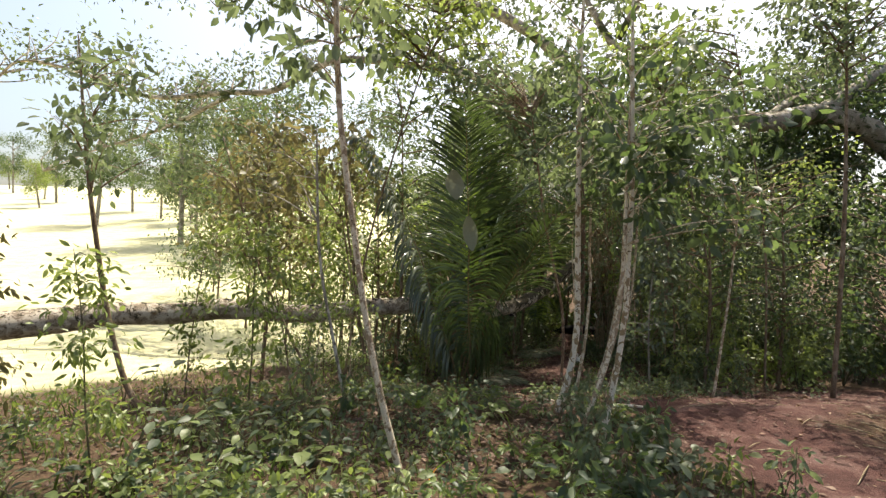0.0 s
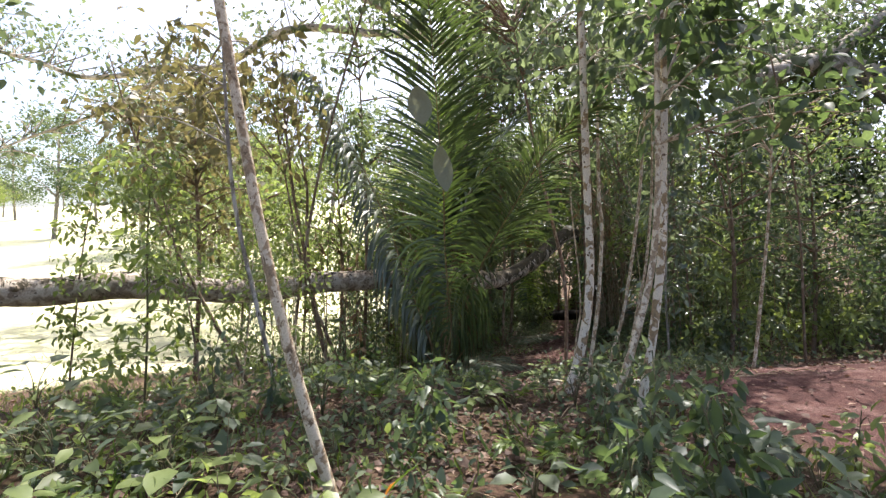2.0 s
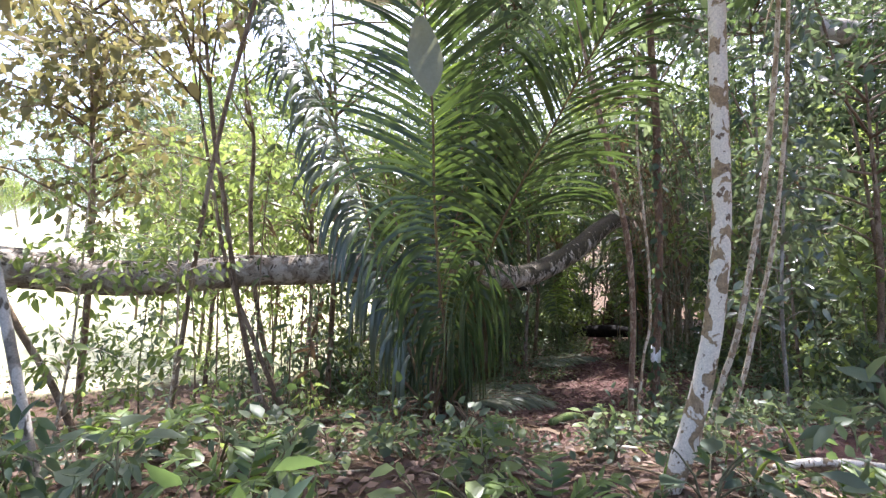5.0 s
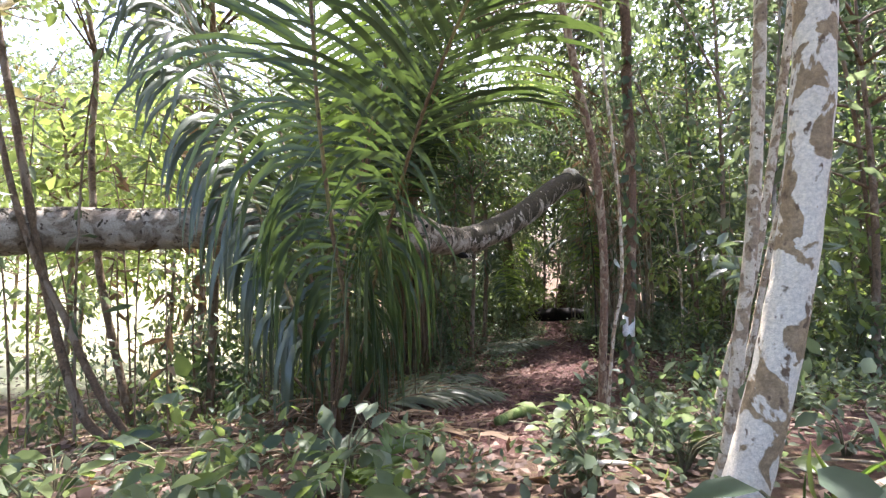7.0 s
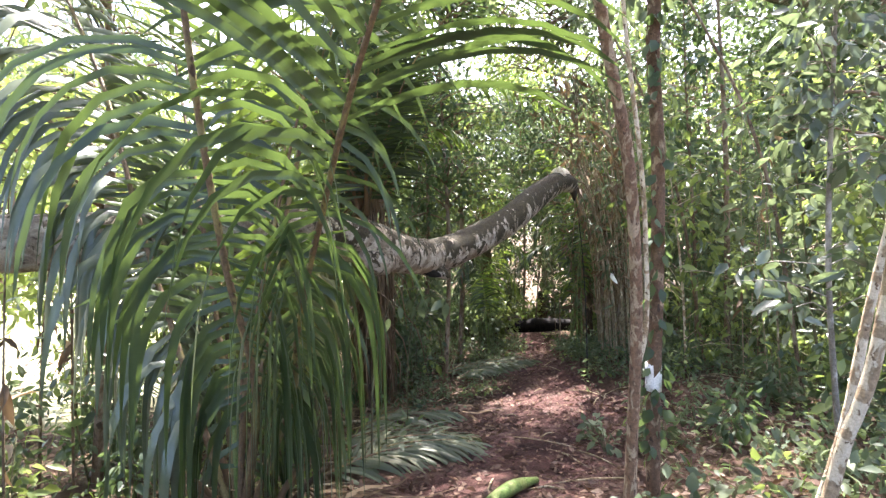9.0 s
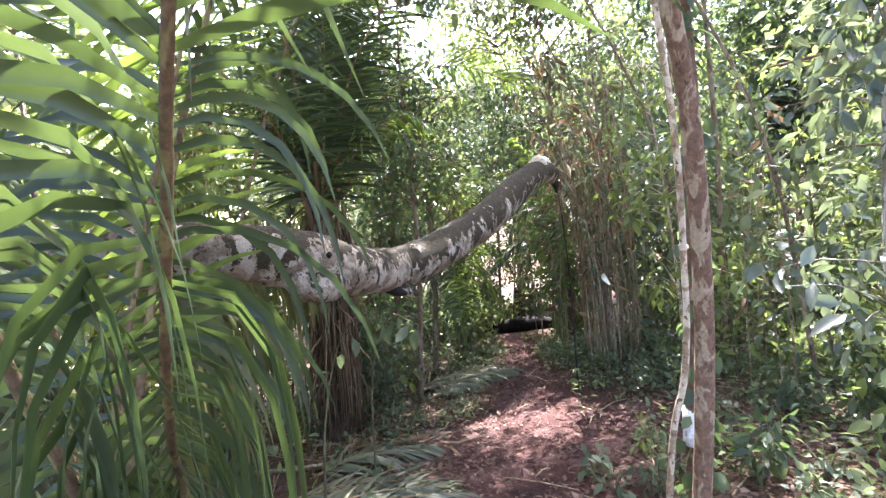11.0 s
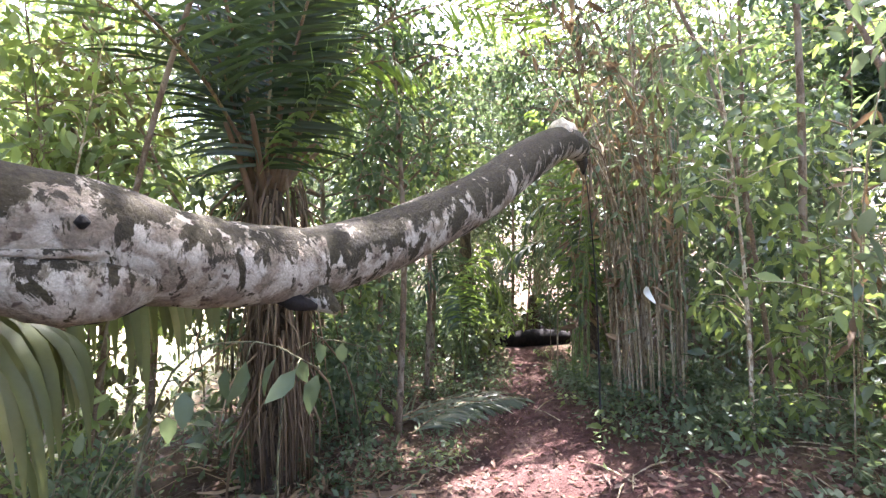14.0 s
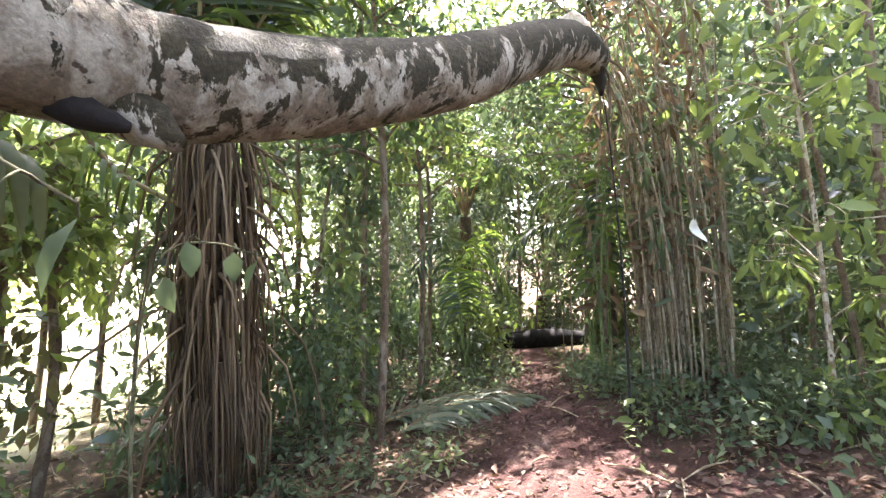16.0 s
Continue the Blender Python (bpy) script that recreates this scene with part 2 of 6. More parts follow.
def ground_material():
    m, nt, bsdf = nodes_of("forest_soil")
    soil = noise_ramp(nt, 2.2, ((0.3, (0.045, 0.024, 0.021)), (0.5, (0.1, 0.05, 0.042)), (0.72, (0.21, 0.135, 0.115))), 9.0, 0.65)
    crumbs = noise_ramp(nt, 55.0, ((0.35, (0.5, 0.48, 0.46)), (0.6, (1.0, 1.0, 1.0)), (0.75, (1.5, 1.4, 1.3))), 5.0, 0.7)
    soil = mix(nt, 1.0, soil.outputs[0], crumbs.outputs[0], "MULTIPLY")
    duff = noise_ramp(nt, 18.0, ((0.3, (0.045, 0.028, 0.018)), (0.5, (0.095, 0.058, 0.038)), (0.66, (0.085, 0.082, 0.035)), (0.8, (0.17, 0.115, 0.075))), 8.0, 0.7)
    grass = noise_ramp(nt, 1.2, ((0.3, (0.42, 0.42, 0.22)), (0.6, (0.6, 0.57, 0.36)), (0.8, (0.7, 0.65, 0.46))), 10.0, 0.7)
    bare = nt.nodes.new("ShaderNodeAttribute")
    bare.attribute_name = "cover"
    sep = nt.nodes.new("ShaderNodeSeparateColor")
    nt.links.new(bare.outputs["Color"], sep.inputs[0])
    col = mix(nt, sep.outputs[0], duff.outputs[0], soil)
    col = mix(nt, sep.outputs[1], col, grass.outputs[0])
    nt.links.new(col, bsdf.inputs["Base Color"])
    bsdf.inputs["Roughness"].default_value = 0.95
    bsdf.inputs["Specular IOR Level"].default_value = 0.15
    h = noise_ramp(nt, 30.0, ((0.2, (0, 0, 0)), (0.8, (1, 1, 1))), 10.0, 0.7)
    bump(nt, bsdf, h.outputs[0], 0.8, 0.04)
    return m


SOIL = ground_material()


# ---- mesh helpers ----
RNG = np.random.default_rng(7)


def mesh_of(name, verts, faces, material, smooth=True):
    """A mesh from arrays: faces is a list of (n, 3) or (n, 4) index arrays."""
    me = bpy.data.meshes.new(name)
    verts = np.asarray(verts, dtype=np.float32)
    sizes = np.concatenate([np.full(len(f), f.shape[1]) for f in faces])
    loops = np.concatenate([f.ravel() for f in faces])
    me.vertices.add(len(verts))
    me.vertices.foreach_set("co", verts.ravel())
    me.loops.add(len(loops))
    me.loops.foreach_set("vertex_index", loops.astype(np.int32))
    me.polygons.add(len(sizes))
    starts = np.concatenate(([0], np.cumsum(sizes)[:-1]))
    me.polygons.foreach_set("loop_start", starts.astype(np.int32))
    me.polygons.foreach_set("loop_total", sizes.astype(np.int32))
    me.polygons.foreach_set("use_smooth", np.full(len(sizes), smooth))
    me.materials.append(material)
    me.update(calc_edges=True)
    me.validate()
    return me


def part(name, me, parent=None, label=""):
    ob = new(name, me)
    ob.parent = parent
    return tagged(ob, label) if label else ob


def thing(name, label, category, at=(0, 0, 0), group="", kind=""):
    ob = new(name)
    ob.location = at
    ob.empty_display_size = 0.1
    return tagged(ob, label, category, group, kind)


def join(pieces):
    """Joins (verts, faces) pairs."""
    vs, fs, k = [], [], 0
    for v, f in pieces:
        vs.append(v)
        fs += [a + k for a in f]
        k += len(v)
    return np.concatenate(vs), fs


def curve_through(points, step=0.08):
    """Points evenly along a Catmull-Rom curve."""
    p = np.asarray(points, dtype=float)
    p = np.vstack([2 * p[0] - p[1], p, 2 * p[-1] - p[-2]])
    out = []
    for i in range(1, len(p) - 2):
        n = max(2, int(np.linalg.norm(p[i + 1] - p[i]) / step))
        for t in np.arange(n) / n:
            a, b, c, d = p[i - 1:i + 3]
            out.append(0.5 * (2 * b + (c - a) * t + (2 * a - 5 * b + 4 * c - d) * t ** 2 + (3 * b - a - 3 * c + d) * t ** 3))
    out.append(p[-2])
    return np.array(out)


def tube(points, radii, sides=8, step=0.08, rough=0.0, closed=True):
    """A tapered tube along a curve, its rings uneven by the share rough."""
    c = curve_through(points, step)
    n = len(c)
    r = np.interp(np.linspace(0, 1, n), np.linspace(0, 1, len(radii)), radii)
    tan = np.gradient(c, axis=0)
    tan /= np.linalg.norm(tan, axis=1)[:, None] + 1e-9
    up = np.array([0.31, 0.17, 0.93]) if abs(tan[:, 2].mean()) < 0.8 else np.array([0.9, 0.3, 0.1])
    a = np.cross(tan, up)
    a /= np.linalg.norm(a, axis=1)[:, None] + 1e-9
    b = np.cross(tan, a)
    ang = np.linspace(0, 2 * np.pi, sides, endpoint=False)
    rr = r[:, None] * (1 + rough * (RNG.normal(0, 0.5, (n, sides)) + RNG.normal(0, 0.6, (n, 1))))
    v = c[:, None] + rr[..., None] * (np.cos(ang)[None, :, None] * a[:, None] + np.sin(ang)[None, :, None] * b[:, None])
    idx = np.arange(n * sides).reshape(n, sides)
    q = np.stack([idx[:-1], np.roll(idx, -1, 1)[:-1], np.roll(idx, -1, 1)[1:], idx[1:]], -1).reshape(-1, 4)
    faces = [q]
    v = v.reshape(-1, 3)
    if closed:
        v = np.vstack([v, c[0], c[-1]])
        k = n * sides
        faces.append(np.array([(k, idx[0][(i + 1) % sides], idx[0][i]) for i in range(sides)] + [(k + 1, idx[-1][i], idx[-1][(i + 1) % sides]) for i in range(sides)]))
    return v, faces


# leaf shapes along +y, one unit long: an ovate folded leaf and a simple far one
LEAF_V = np.array([(0, 0, 0), (-.24, .32, .06), (0, .32, .0), (.24, .32, .06), (-.2, .66, .0), (0, .66, -.06), (.2, .66, .0), (0, 1, -.16)])
LEAF_F = np.array([(0, 2, 1), (0, 3, 2), (1, 2, 5), (1, 5, 4), (2, 3, 6), (2, 6, 5), (4, 5, 7), (5, 6, 7)])
FAR_V = np.array([(0, 0, 0), (-.28, .45, .05), (.28, .45, .05), (0, 1, -.12)])
FAR_F = np.array([(0, 2, 1), (1, 2, 3)])

MID_V = np.array([(0, 0, 0), (-.25, .42, .07), (0, .5, -.03), (.25, .42, .07), (0, 1, -.16)])
MID_F = np.array([(0, 2, 1), (0, 3, 2), (1, 2, 4), (2, 3, 4)])


def leaves(pos, out, size, wide=1.0, shape="leaf", tilt=0.6, up=0.55):
    """Leaves at pos whose tips point along out; size: their lengths."""
    n = len(pos)
    tv, tf = {"leaf": (LEAF_V, LEAF_F), "mid": (MID_V, MID_F), "far": (FAR_V, FAR_F)}[shape]
    y = out / (np.linalg.norm(out, axis=1)[:, None] + 1e-9)
    nrm = RNG.normal(0, tilt, (n, 3)) + np.array([0, 0, up])
    x = np.cross(y, nrm)
    x /= np.linalg.norm(x, axis=1)[:, None] + 1e-9
    z = np.cross(x, y)
    s = np.broadcast_to(size, (n,))[:, None, None]
    w = wide * RNG.uniform(0.8, 1.2, (n, 1, 1))
    v = pos[:, None] + s * (tv[None, :, :1] * w * x[:, None] + tv[None, :, 1:2] * y[:, None] + tv[None, :, 2:] * z[:, None])
    f = tf[None] + (np.arange(n) * len(tv))[:, None, None]
    return v.reshape(-1, 3), [f.reshape(-1, 3)]


def sprays(tips, per, size, spread, droop=0.35, shape="leaf", wide=1.0):
    """Leafy twigs: round every tip a small spray of leaves."""
    tips = np.asarray(tips)
    k = np.repeat(np.arange(len(tips)), per)
    d = RNG.normal(0, 1, (len(k), 3))
    pos = tips[k] + d * spread
    out = d * 0.8 + RNG.normal(0, 0.5, d.shape) + np.array([0, 0, -droop])
    return leaves(pos, out, size * RNG.uniform(0.6, 1.25, len(k)), wide, shape)


# ---- the ground ----
PATHWAY = np.array([(0.75, 3.2), (1.15, 3.9), (1.9, 5.0), (2.6, 7.0), (3.3, 9.0), (4.4, 12.5), (6.5, 17.0)])
CLEARING = np.array([(3.3, -1.6), (3.3, 0.6), (3.2, 2.2), (4.8, 2.4), (7.0, 2.9), (9.5, 3.4)])


def dist_to(line, x, y):
    best = np.full(np.shape(x), 1e9)
    for (ax, ay), (bx, by) in zip(line[:-1], line[1:]):
        t = np.clip(((x - ax) * (bx - ax) + (y - ay) * (by - ay)) / ((bx - ax) ** 2 + (by - ay) ** 2), 0, 1)
        best = np.minimum(best, np.hypot(x - ax - t * (bx - ax), y - ay - t * (by - ay)))
    return best


def waves(x, y, seed, scale):
    r = np.random.default_rng(seed)
    out = 0
    for i in range(7):
        a, k, p = r.uniform(0, 6.28), scale * 1.7 ** i, r.uniform(0, 6.28)
        out = out + np.sin((x * np.cos(a) + y * np.sin(a)) * k + p + 1.3 * np.sin((y * np.cos(a) - x * np.sin(a)) * k * 0.7 + p)) / 1.6 ** i
    return out


def height(x, y):
    x, y = np.asarray(x, dtype=float), np.asarray(y, dtype=float)
    h = np.interp(y, (-30, -5, -1, 1.5, 2.5, 3.3, 4.5, 6.0, 7.2, 9, 13, 25, 60, 200), (2.0, 1.12, 0.78, 0.66, 0.42, 0.22, -0.05, -0.25, -0.40, -0.46, -0.54, -0.6, 0, 8))
    left = np.clip((-x - 3.0) / 6.0, 0, 1)
    h = h * (1 - left) + left * np.interp(y, (-30, -5, 2, 8, 14, 40, 120, 400), (1.6, 0.9, 0.2, -0.1, 0.0, 3.0, 14.0, 40.0))
    h = h + 0.16 * np.clip((x - 3.0) / 4.0, 0, 1) * np.exp(-((y - 3) / 3.0) ** 2)
    h = h + 0.5 * np.exp(-((x - 4.5) / 1.3) ** 2 - ((y - 7.7) / 1.7) ** 2)
    near = np.exp(-(np.hypot(x, y - 3) / 25) ** 2)
    return h + near * (0.022 * waves(x, y, 3, 1.1) + 0.006 * waves(x, y, 5, 9.0))


def bare_share(x, y):
    p = np.clip(1.25 - dist_to(PATHWAY, x, y) / np.interp(y, (-3, 2, 4, 6.5, 8, 10, 13), (0.5, 0.6, 0.9, 1.15, 0.6, 0.4, 0.35)), 0, 1)
    c = np.clip(1.5 - dist_to(CLEARING, x, y) / np.interp(x, (2, 4, 9), (0.75, 1.2, 1.5)), 0, 1)
    p = np.maximum(p, np.clip(1.6 - np.hypot((x - 2.9) / 1.0, (y - 5.9) / 0.8), 0, 1))
    return np.clip(np.maximum(p, c) * 1.6 + 0.16 * waves(x, y, 11, 3.0) - 0.15, 0, 1)


def field_share(x, y):
    return np.clip((y - x - 10.0 + 0.35 * waves(x, y, 13, 0.8)) / 1.2, 0, 1) * np.clip((-x - 1.2) / 1.0, 0, 1)


def build_ground():
    xs = np.concatenate([-np.geomspace(900, 9.5, 34), np.arange(-9, 10.01, 0.09), np.geomspace(10.5, 900, 34)])
    ys = np.concatenate([-np.geomspace(600, 6.6, 26), np.arange(-6.3, 15.01, 0.09), np.geomspace(15.5, 1200, 42)])
    gx, gy = np.meshgrid(xs, ys)
    v = np.stack([gx, gy, height(gx, gy)], -1).reshape(-1, 3)
    i = np.arange(len(v)).reshape(gx.shape)
    f = np.stack([i[:-1, :-1], i[:-1, 1:], i[1:, 1:], i[1:, :-1]], -1).reshape(-1, 4)
    me = mesh_of("ground", v, [f], SOIL)
    cover = me.attributes.new("cover", "FLOAT_COLOR", "POINT")
    c = np.ones((len(v), 4), dtype=np.float32)
    c[:, 0], c[:, 1] = bare_share(gx, gy).ravel(), field_share(gx, gy).ravel()
    cover.data.foreach_set("color", c.ravel())
    tagged(new("ground", me), "red earth forest floor with leaf litter, sloping down beside a sunny field", "ground", kind="structure")


build_ground()


def on_ground(x, y, lift=0.0):
    return (float(x), float(y), float(height(x, y)) + lift)


SPOT_POINTS = [(np.array(on_ground(a, b)), r) for a, b, r in SUN_SPOTS]


def lit(points, more=0.0):
    """Which points stand in the light that falls through a gap to the ground."""
    p = np.atleast_2d(np.array(points, dtype=float))
    out = np.zeros(len(p), dtype=bool)
    for spot, r in SPOT_POINTS:
        d = p - spot
        along = d @ np.array(SUN_DIR)
        out |= np.linalg.norm(d - along[:, None] * np.array(SUN_DIR), axis=1) < r + more
    return out


def sun_gap(tips, more=0.2):
    """Tips thinned out where the canopy lets the sun through."""
    p = np.array(tips, dtype=float)
    return p[~lit(p, more)]


# ---- the fallen trunk ----
def fallen_trunk():
    t = thing("fallen_tree", "thick pale mottled fallen trunk with dark moss across the path", "fallen tree", (0, 0, 0))
    line = [(-9.0, -1.4, 1.75), (-6.3, 0.71, 1.79), (-5.39, 1.43, 1.85), (-4.8, 1.84, 1.8), (-4.2, 2.26, 1.83), (-3.62, 2.71, 1.74), (-3.2, 3.05, 1.65), (-2.76, 3.39, 1.63), (-2.2, 3.78, 1.69), (-1.75, 4.0, 1.69), (-1.1, 4.15, 1.72),
            (-0.5, 4.24, 1.75), (0.0, 4.32, 1.755), (0.25, 4.4, 1.72), (0.47, 4.54, 1.67), (0.6, 4.68, 1.62), (0.77, 4.9, 1.585), (1.0, 5.18, 1.585), (1.25, 5.4, 1.65), (1.5, 5.6, 1.75), (1.9, 5.92, 1.95), (2.35, 6.32, 2.25), (2.75, 6.65, 2.46), (3.0, 6.85, 2.46)]
    thick = [0.2, 0.19, 0.175, 0.16, 0.17, 0.17, 0.165, 0.165, 0.165, 0.165, 0.165, 0.165, 0.155, 0.148, 0.165, 0.158, 0.148, 0.15, 0.152, 0.15, 0.15, 0.145, 0.135, 0.1]
    run = np.concatenate(([0], np.cumsum(np.linalg.norm(np.diff(np.array(line), axis=0), axis=1))))
    rad = np.interp(np.linspace(0, run[-1], 90), run, thick)
    v, f = tube(line, rad, 26, 0.06, 0.022)
    part("trunk", mesh_of("trunk", v, f, BARK_FALLEN), t)
    v, f = tube([(0.9, 5.12, 1.56), (0.99, 5.09, 1.47), (1.05, 5.07, 1.42), (1.1, 5.06, 1.385)], [0.125, 0.09, 0.055, 0.02], 14, 0.03, 0.08)
    stub = part("branch_stub", mesh_of("branch_stub", v, f, BARK_FALLEN), t, "broken branch stub")
    # solid lump: the dark of the cavity beside the stub, put in as colour
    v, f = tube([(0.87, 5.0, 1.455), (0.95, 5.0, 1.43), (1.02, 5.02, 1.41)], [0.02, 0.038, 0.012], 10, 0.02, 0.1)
    part("hollow", mesh_of("hollow", v, f, NEAR_BLACK), stub, "near-black lump for the shade in the stub's cavity")
    v, f = tube([(0.3, 4.34, 1.64), (0.4, 4.385, 1.575), (0.5, 4.455, 1.545), (0.58, 4.54, 1.55), (0.64, 4.62, 1.58)], [0.03, 0.085, 0.1, 0.08, 0.03], 18, 0.025, 0.05)
    burl = part("burl", mesh_of("burl", v, f, BARK_FALLEN), t, "swollen burl under the trunk")
    # painted shadow below the burl, shaped as a small solid lump
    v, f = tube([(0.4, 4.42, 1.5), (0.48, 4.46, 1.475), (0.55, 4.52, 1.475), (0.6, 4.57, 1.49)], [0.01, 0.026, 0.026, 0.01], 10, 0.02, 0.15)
    part("hollow", mesh_of("hollow", v, f, NEAR_BLACK), burl, "near-black lump for the shade under the burl")
    v, f = tube([(0.37, 4.315, 1.64), (0.46, 4.345, 1.632), (0.56, 4.42, 1.63), (0.63, 4.52, 1.62)], [0.005, 0.013, 0.011, 0.004], 8, 0.02, 0.1)
    part("bark_fold", mesh_of("bark_fold", v, f, BARK_FALLEN), burl, "lip of bark folded over the burl")
    # solid bead whose near-black colour stands for the shaded knot hole
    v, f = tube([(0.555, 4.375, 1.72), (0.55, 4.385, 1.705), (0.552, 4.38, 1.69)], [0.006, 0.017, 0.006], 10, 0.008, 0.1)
    part("knot_hole", mesh_of("knot_hole", v, f, NEAR_BLACK), t, "small dark knot hole")
    for q, o, r in (((-0.3, 4.12, 1.66), (-0.02, -0.08, -0.02), 0.045), ((-2.3, 3.57, 1.75), (0.02, -0.06, 0.03), 0.035), ((-3.4, 2.74, 1.74), (0.02, -0.06, 0.0), 0.035), ((-4.9, 1.62, 1.86), (0.03, -0.07, 0.02), 0.045)):
        v, f = tube([np.array(q) - np.array(o), q, np.array(q) + np.array(o)], [r * 1.7, r * 1.2, r * 0.6], 10, 0.02, 0.06)
        part("knot", mesh_of("knot", v, f, BARK_FALLEN), t, "healed branch knot")
    v, f = tube([(2.7, 6.6, 2.53), (2.86, 6.74, 2.575), (2.98, 6.84, 2.53)], [0.1, 0.075, 0.03], 9, 0.03, 0.15)
    part("broken_end", mesh_of("broken_end", v, f, WOOD_RAW), t, "pale raw broken wood")
    v, f = tube([(2.93, 6.8, 2.46), (3.02, 6.88, 2.42), (3.08, 6.95, 2.34), (3.1, 6.98, 2.27)], [0.085, 0.07, 0.045, 0.015], 10, 0.03, 0.15)
    part("rotten_end", mesh_of("rotten_end", v, f, LOG_DARK), t, "dark rotten broken end")
    for k in range(7):
        a = np.array([2.95, 6.88, 2.5]) + RNG.normal(0, 0.04, 3)
        e = a + np.array([RNG.uniform(0.1, 0.6), RNG.uniform(0.0, 0.5), RNG.uniform(-1.2, 0.4)])
        v, f = tube([a, (a + e) / 2 + np.array([0.1, 0.05, 0.2]), e], [0.012, 0.008, 0.003], 5, 0.1)
        part("twig", mesh_of("twig", v, f, BARK_BROWN), t, "thin drooping dead twig")


fallen_trunk()


# ---- slim trees by the way ----
def slim_tree(label, line, rad, bark, crown_at=(), leaf=None, leaf_size=0.15, per=32, spread=0.42):
    t = thing("slim_tree", label, "tree", line[0], "slim trees along the way")
    o = np.array(line[0])
    pieces = [tube(np.array(line) - o, rad, 14, 0.05, 0.03)]
    tips = []
    top = curve_through(line, 0.1)
    for p in np.array(crown_at, dtype=float).reshape(-1, 3):
        a = top[np.argmin(np.abs(top[:, 2] - (p[2] - 0.35)))]
        for _ in range(3):
            e = p + RNG.normal(0, spread * 0.9, 3)
            pieces.append(tube([a - o, (a + e) / 2 + np.array([0, 0, 0.1]) - o, e - o], [0.012, 0.008, 0.003], 5, 0.15))
            tips += [a - o + (e - a) * u for u in (0.55, 0.7, 0.85, 1.0)]
    v, f = join(pieces)
    part("trunk", mesh_of("trunk", v, f, bark), t)
    if tips:
        v, f = sprays(sun_gap(np.array(tips) + o) - o, per // 4, leaf_size, 0.13, 0.7)
        part("crown", mesh_of("crown", v, f, leaf or LEAF), t)
    return t


slim_tree("slim tree with white and tan mottled bark beside the path", [(1.06, 1.25, 0.62), (1.16, 1.23, 0.91), (1.25, 1.21, 1.3), (1.3, 1.19, 1.69), (1.31, 1.17, 2.1), (1.29, 1.15, 2.6), (1.26, 1.11, 3.25), (1.23, 1.07, 4.03), (1.19, 1.0, 5.6), (1.25, 1.1, 7.0)], [0.054, 0.047, 0.043, 0.04, 0.038, 0.036, 0.032, 0.026, 0.018, 0.009], BARK_WHITE, [(1.2, 1.3, 4.4), (1.8, 1.7, 4.7), (1.0, 1.2, 5.0), (1.9, 1.9, 5.4), (1.3, 2.2, 5.9), (1.5, 1.2, 6.3), (0.8, 1.9, 6.0)])
slim_tree("thin tan stem growing close beside a white mottled tree", [(1.42, 1.75, 0.55), (1.49, 1.75, 0.75), (1.54, 1.75, 1.1), (1.6, 1.75, 1.5), (1.64, 1.75, 2.0), (1.66, 1.75, 2.5), (1.63, 1.75, 2.95), (1.65, 1.8, 5.0)], [0.024, 0.023, 0.022, 0.021, 0.02, 0.018, 0.015, 0.008], BARK_TAN, [(1.9, 2.0, 4.3), (1.5, 2.2, 4.7)])
slim_tree("slim leaning tree with white lower bark and a twin stem", [(1.4, 0.3, 0.65), (1.45, 0.3, 0.98), (1.52, 0.3, 1.35), (1.57, 0.3, 1.7), (1.63, 0.3, 2.25), (1.645, 0.3, 2.88), (1.66, 0.3, 3.6), (1.63, 0.3, 4.6), (1.6, 0.35, 6.2)], [0.04, 0.036, 0.034, 0.032, 0.031, 0.029, 0.026, 0.02, 0.009], BARK_WHITE, [(1.2, 0.1, 4.4), (2.2, 0.6, 3.9), (1.9, 0.0, 4.6), (1.3, 0.7, 4.9), (2.5, 0.2, 4.3), (1.8, 0.4, 5.4), (2.9, 0.4, 4.6), (2.5, 0.9, 5.0)], LEAF_DARK, 0.17)
slim_tree("slim brown leaning twin stem rooted beside a white one", [(1.05, 0.12, 0.65), (1.15, 0.1, 1.05), (1.27, 0.1, 1.4), (1.38, 0.12, 1.75), (1.47, 0.15, 2.1), (1.52, 0.17, 2.5), (1.55, 0.2, 3.0), (1.6, 0.3, 4.8)], [0.031, 0.029, 0.027, 0.026, 0.025, 0.023, 0.02, 0.008], BARK_TAN, [(2.3, 0.7, 3.8), (1.8, 0.9, 4.4), (2.6, 0.5, 3.4)], LEAF_DARK, 0.17)
slim_tree("slim leaning tan tree with pale blotches among low plants", [(-0.88, -1.0, 0.7), (-0.955, -1.0, 0.96), (-1.147, -1.0, 1.67), (-1.3, -1.0, 2.39), (-1.412, -1.0, 3.1), (-1.52, -1.0, 3.81), (-1.6, -1.0, 4.6), (-1.7, -0.9, 6.6)], [0.036, 0.033, 0.03, 0.029, 0.028, 0.027, 0.024, 0.01], BARK_TAN, [(-2.1, -0.5, 4.8), (-1.5, -1.0, 5.2), (-2.3, -0.9, 5.4), (-1.6, -0.4, 5.9)])
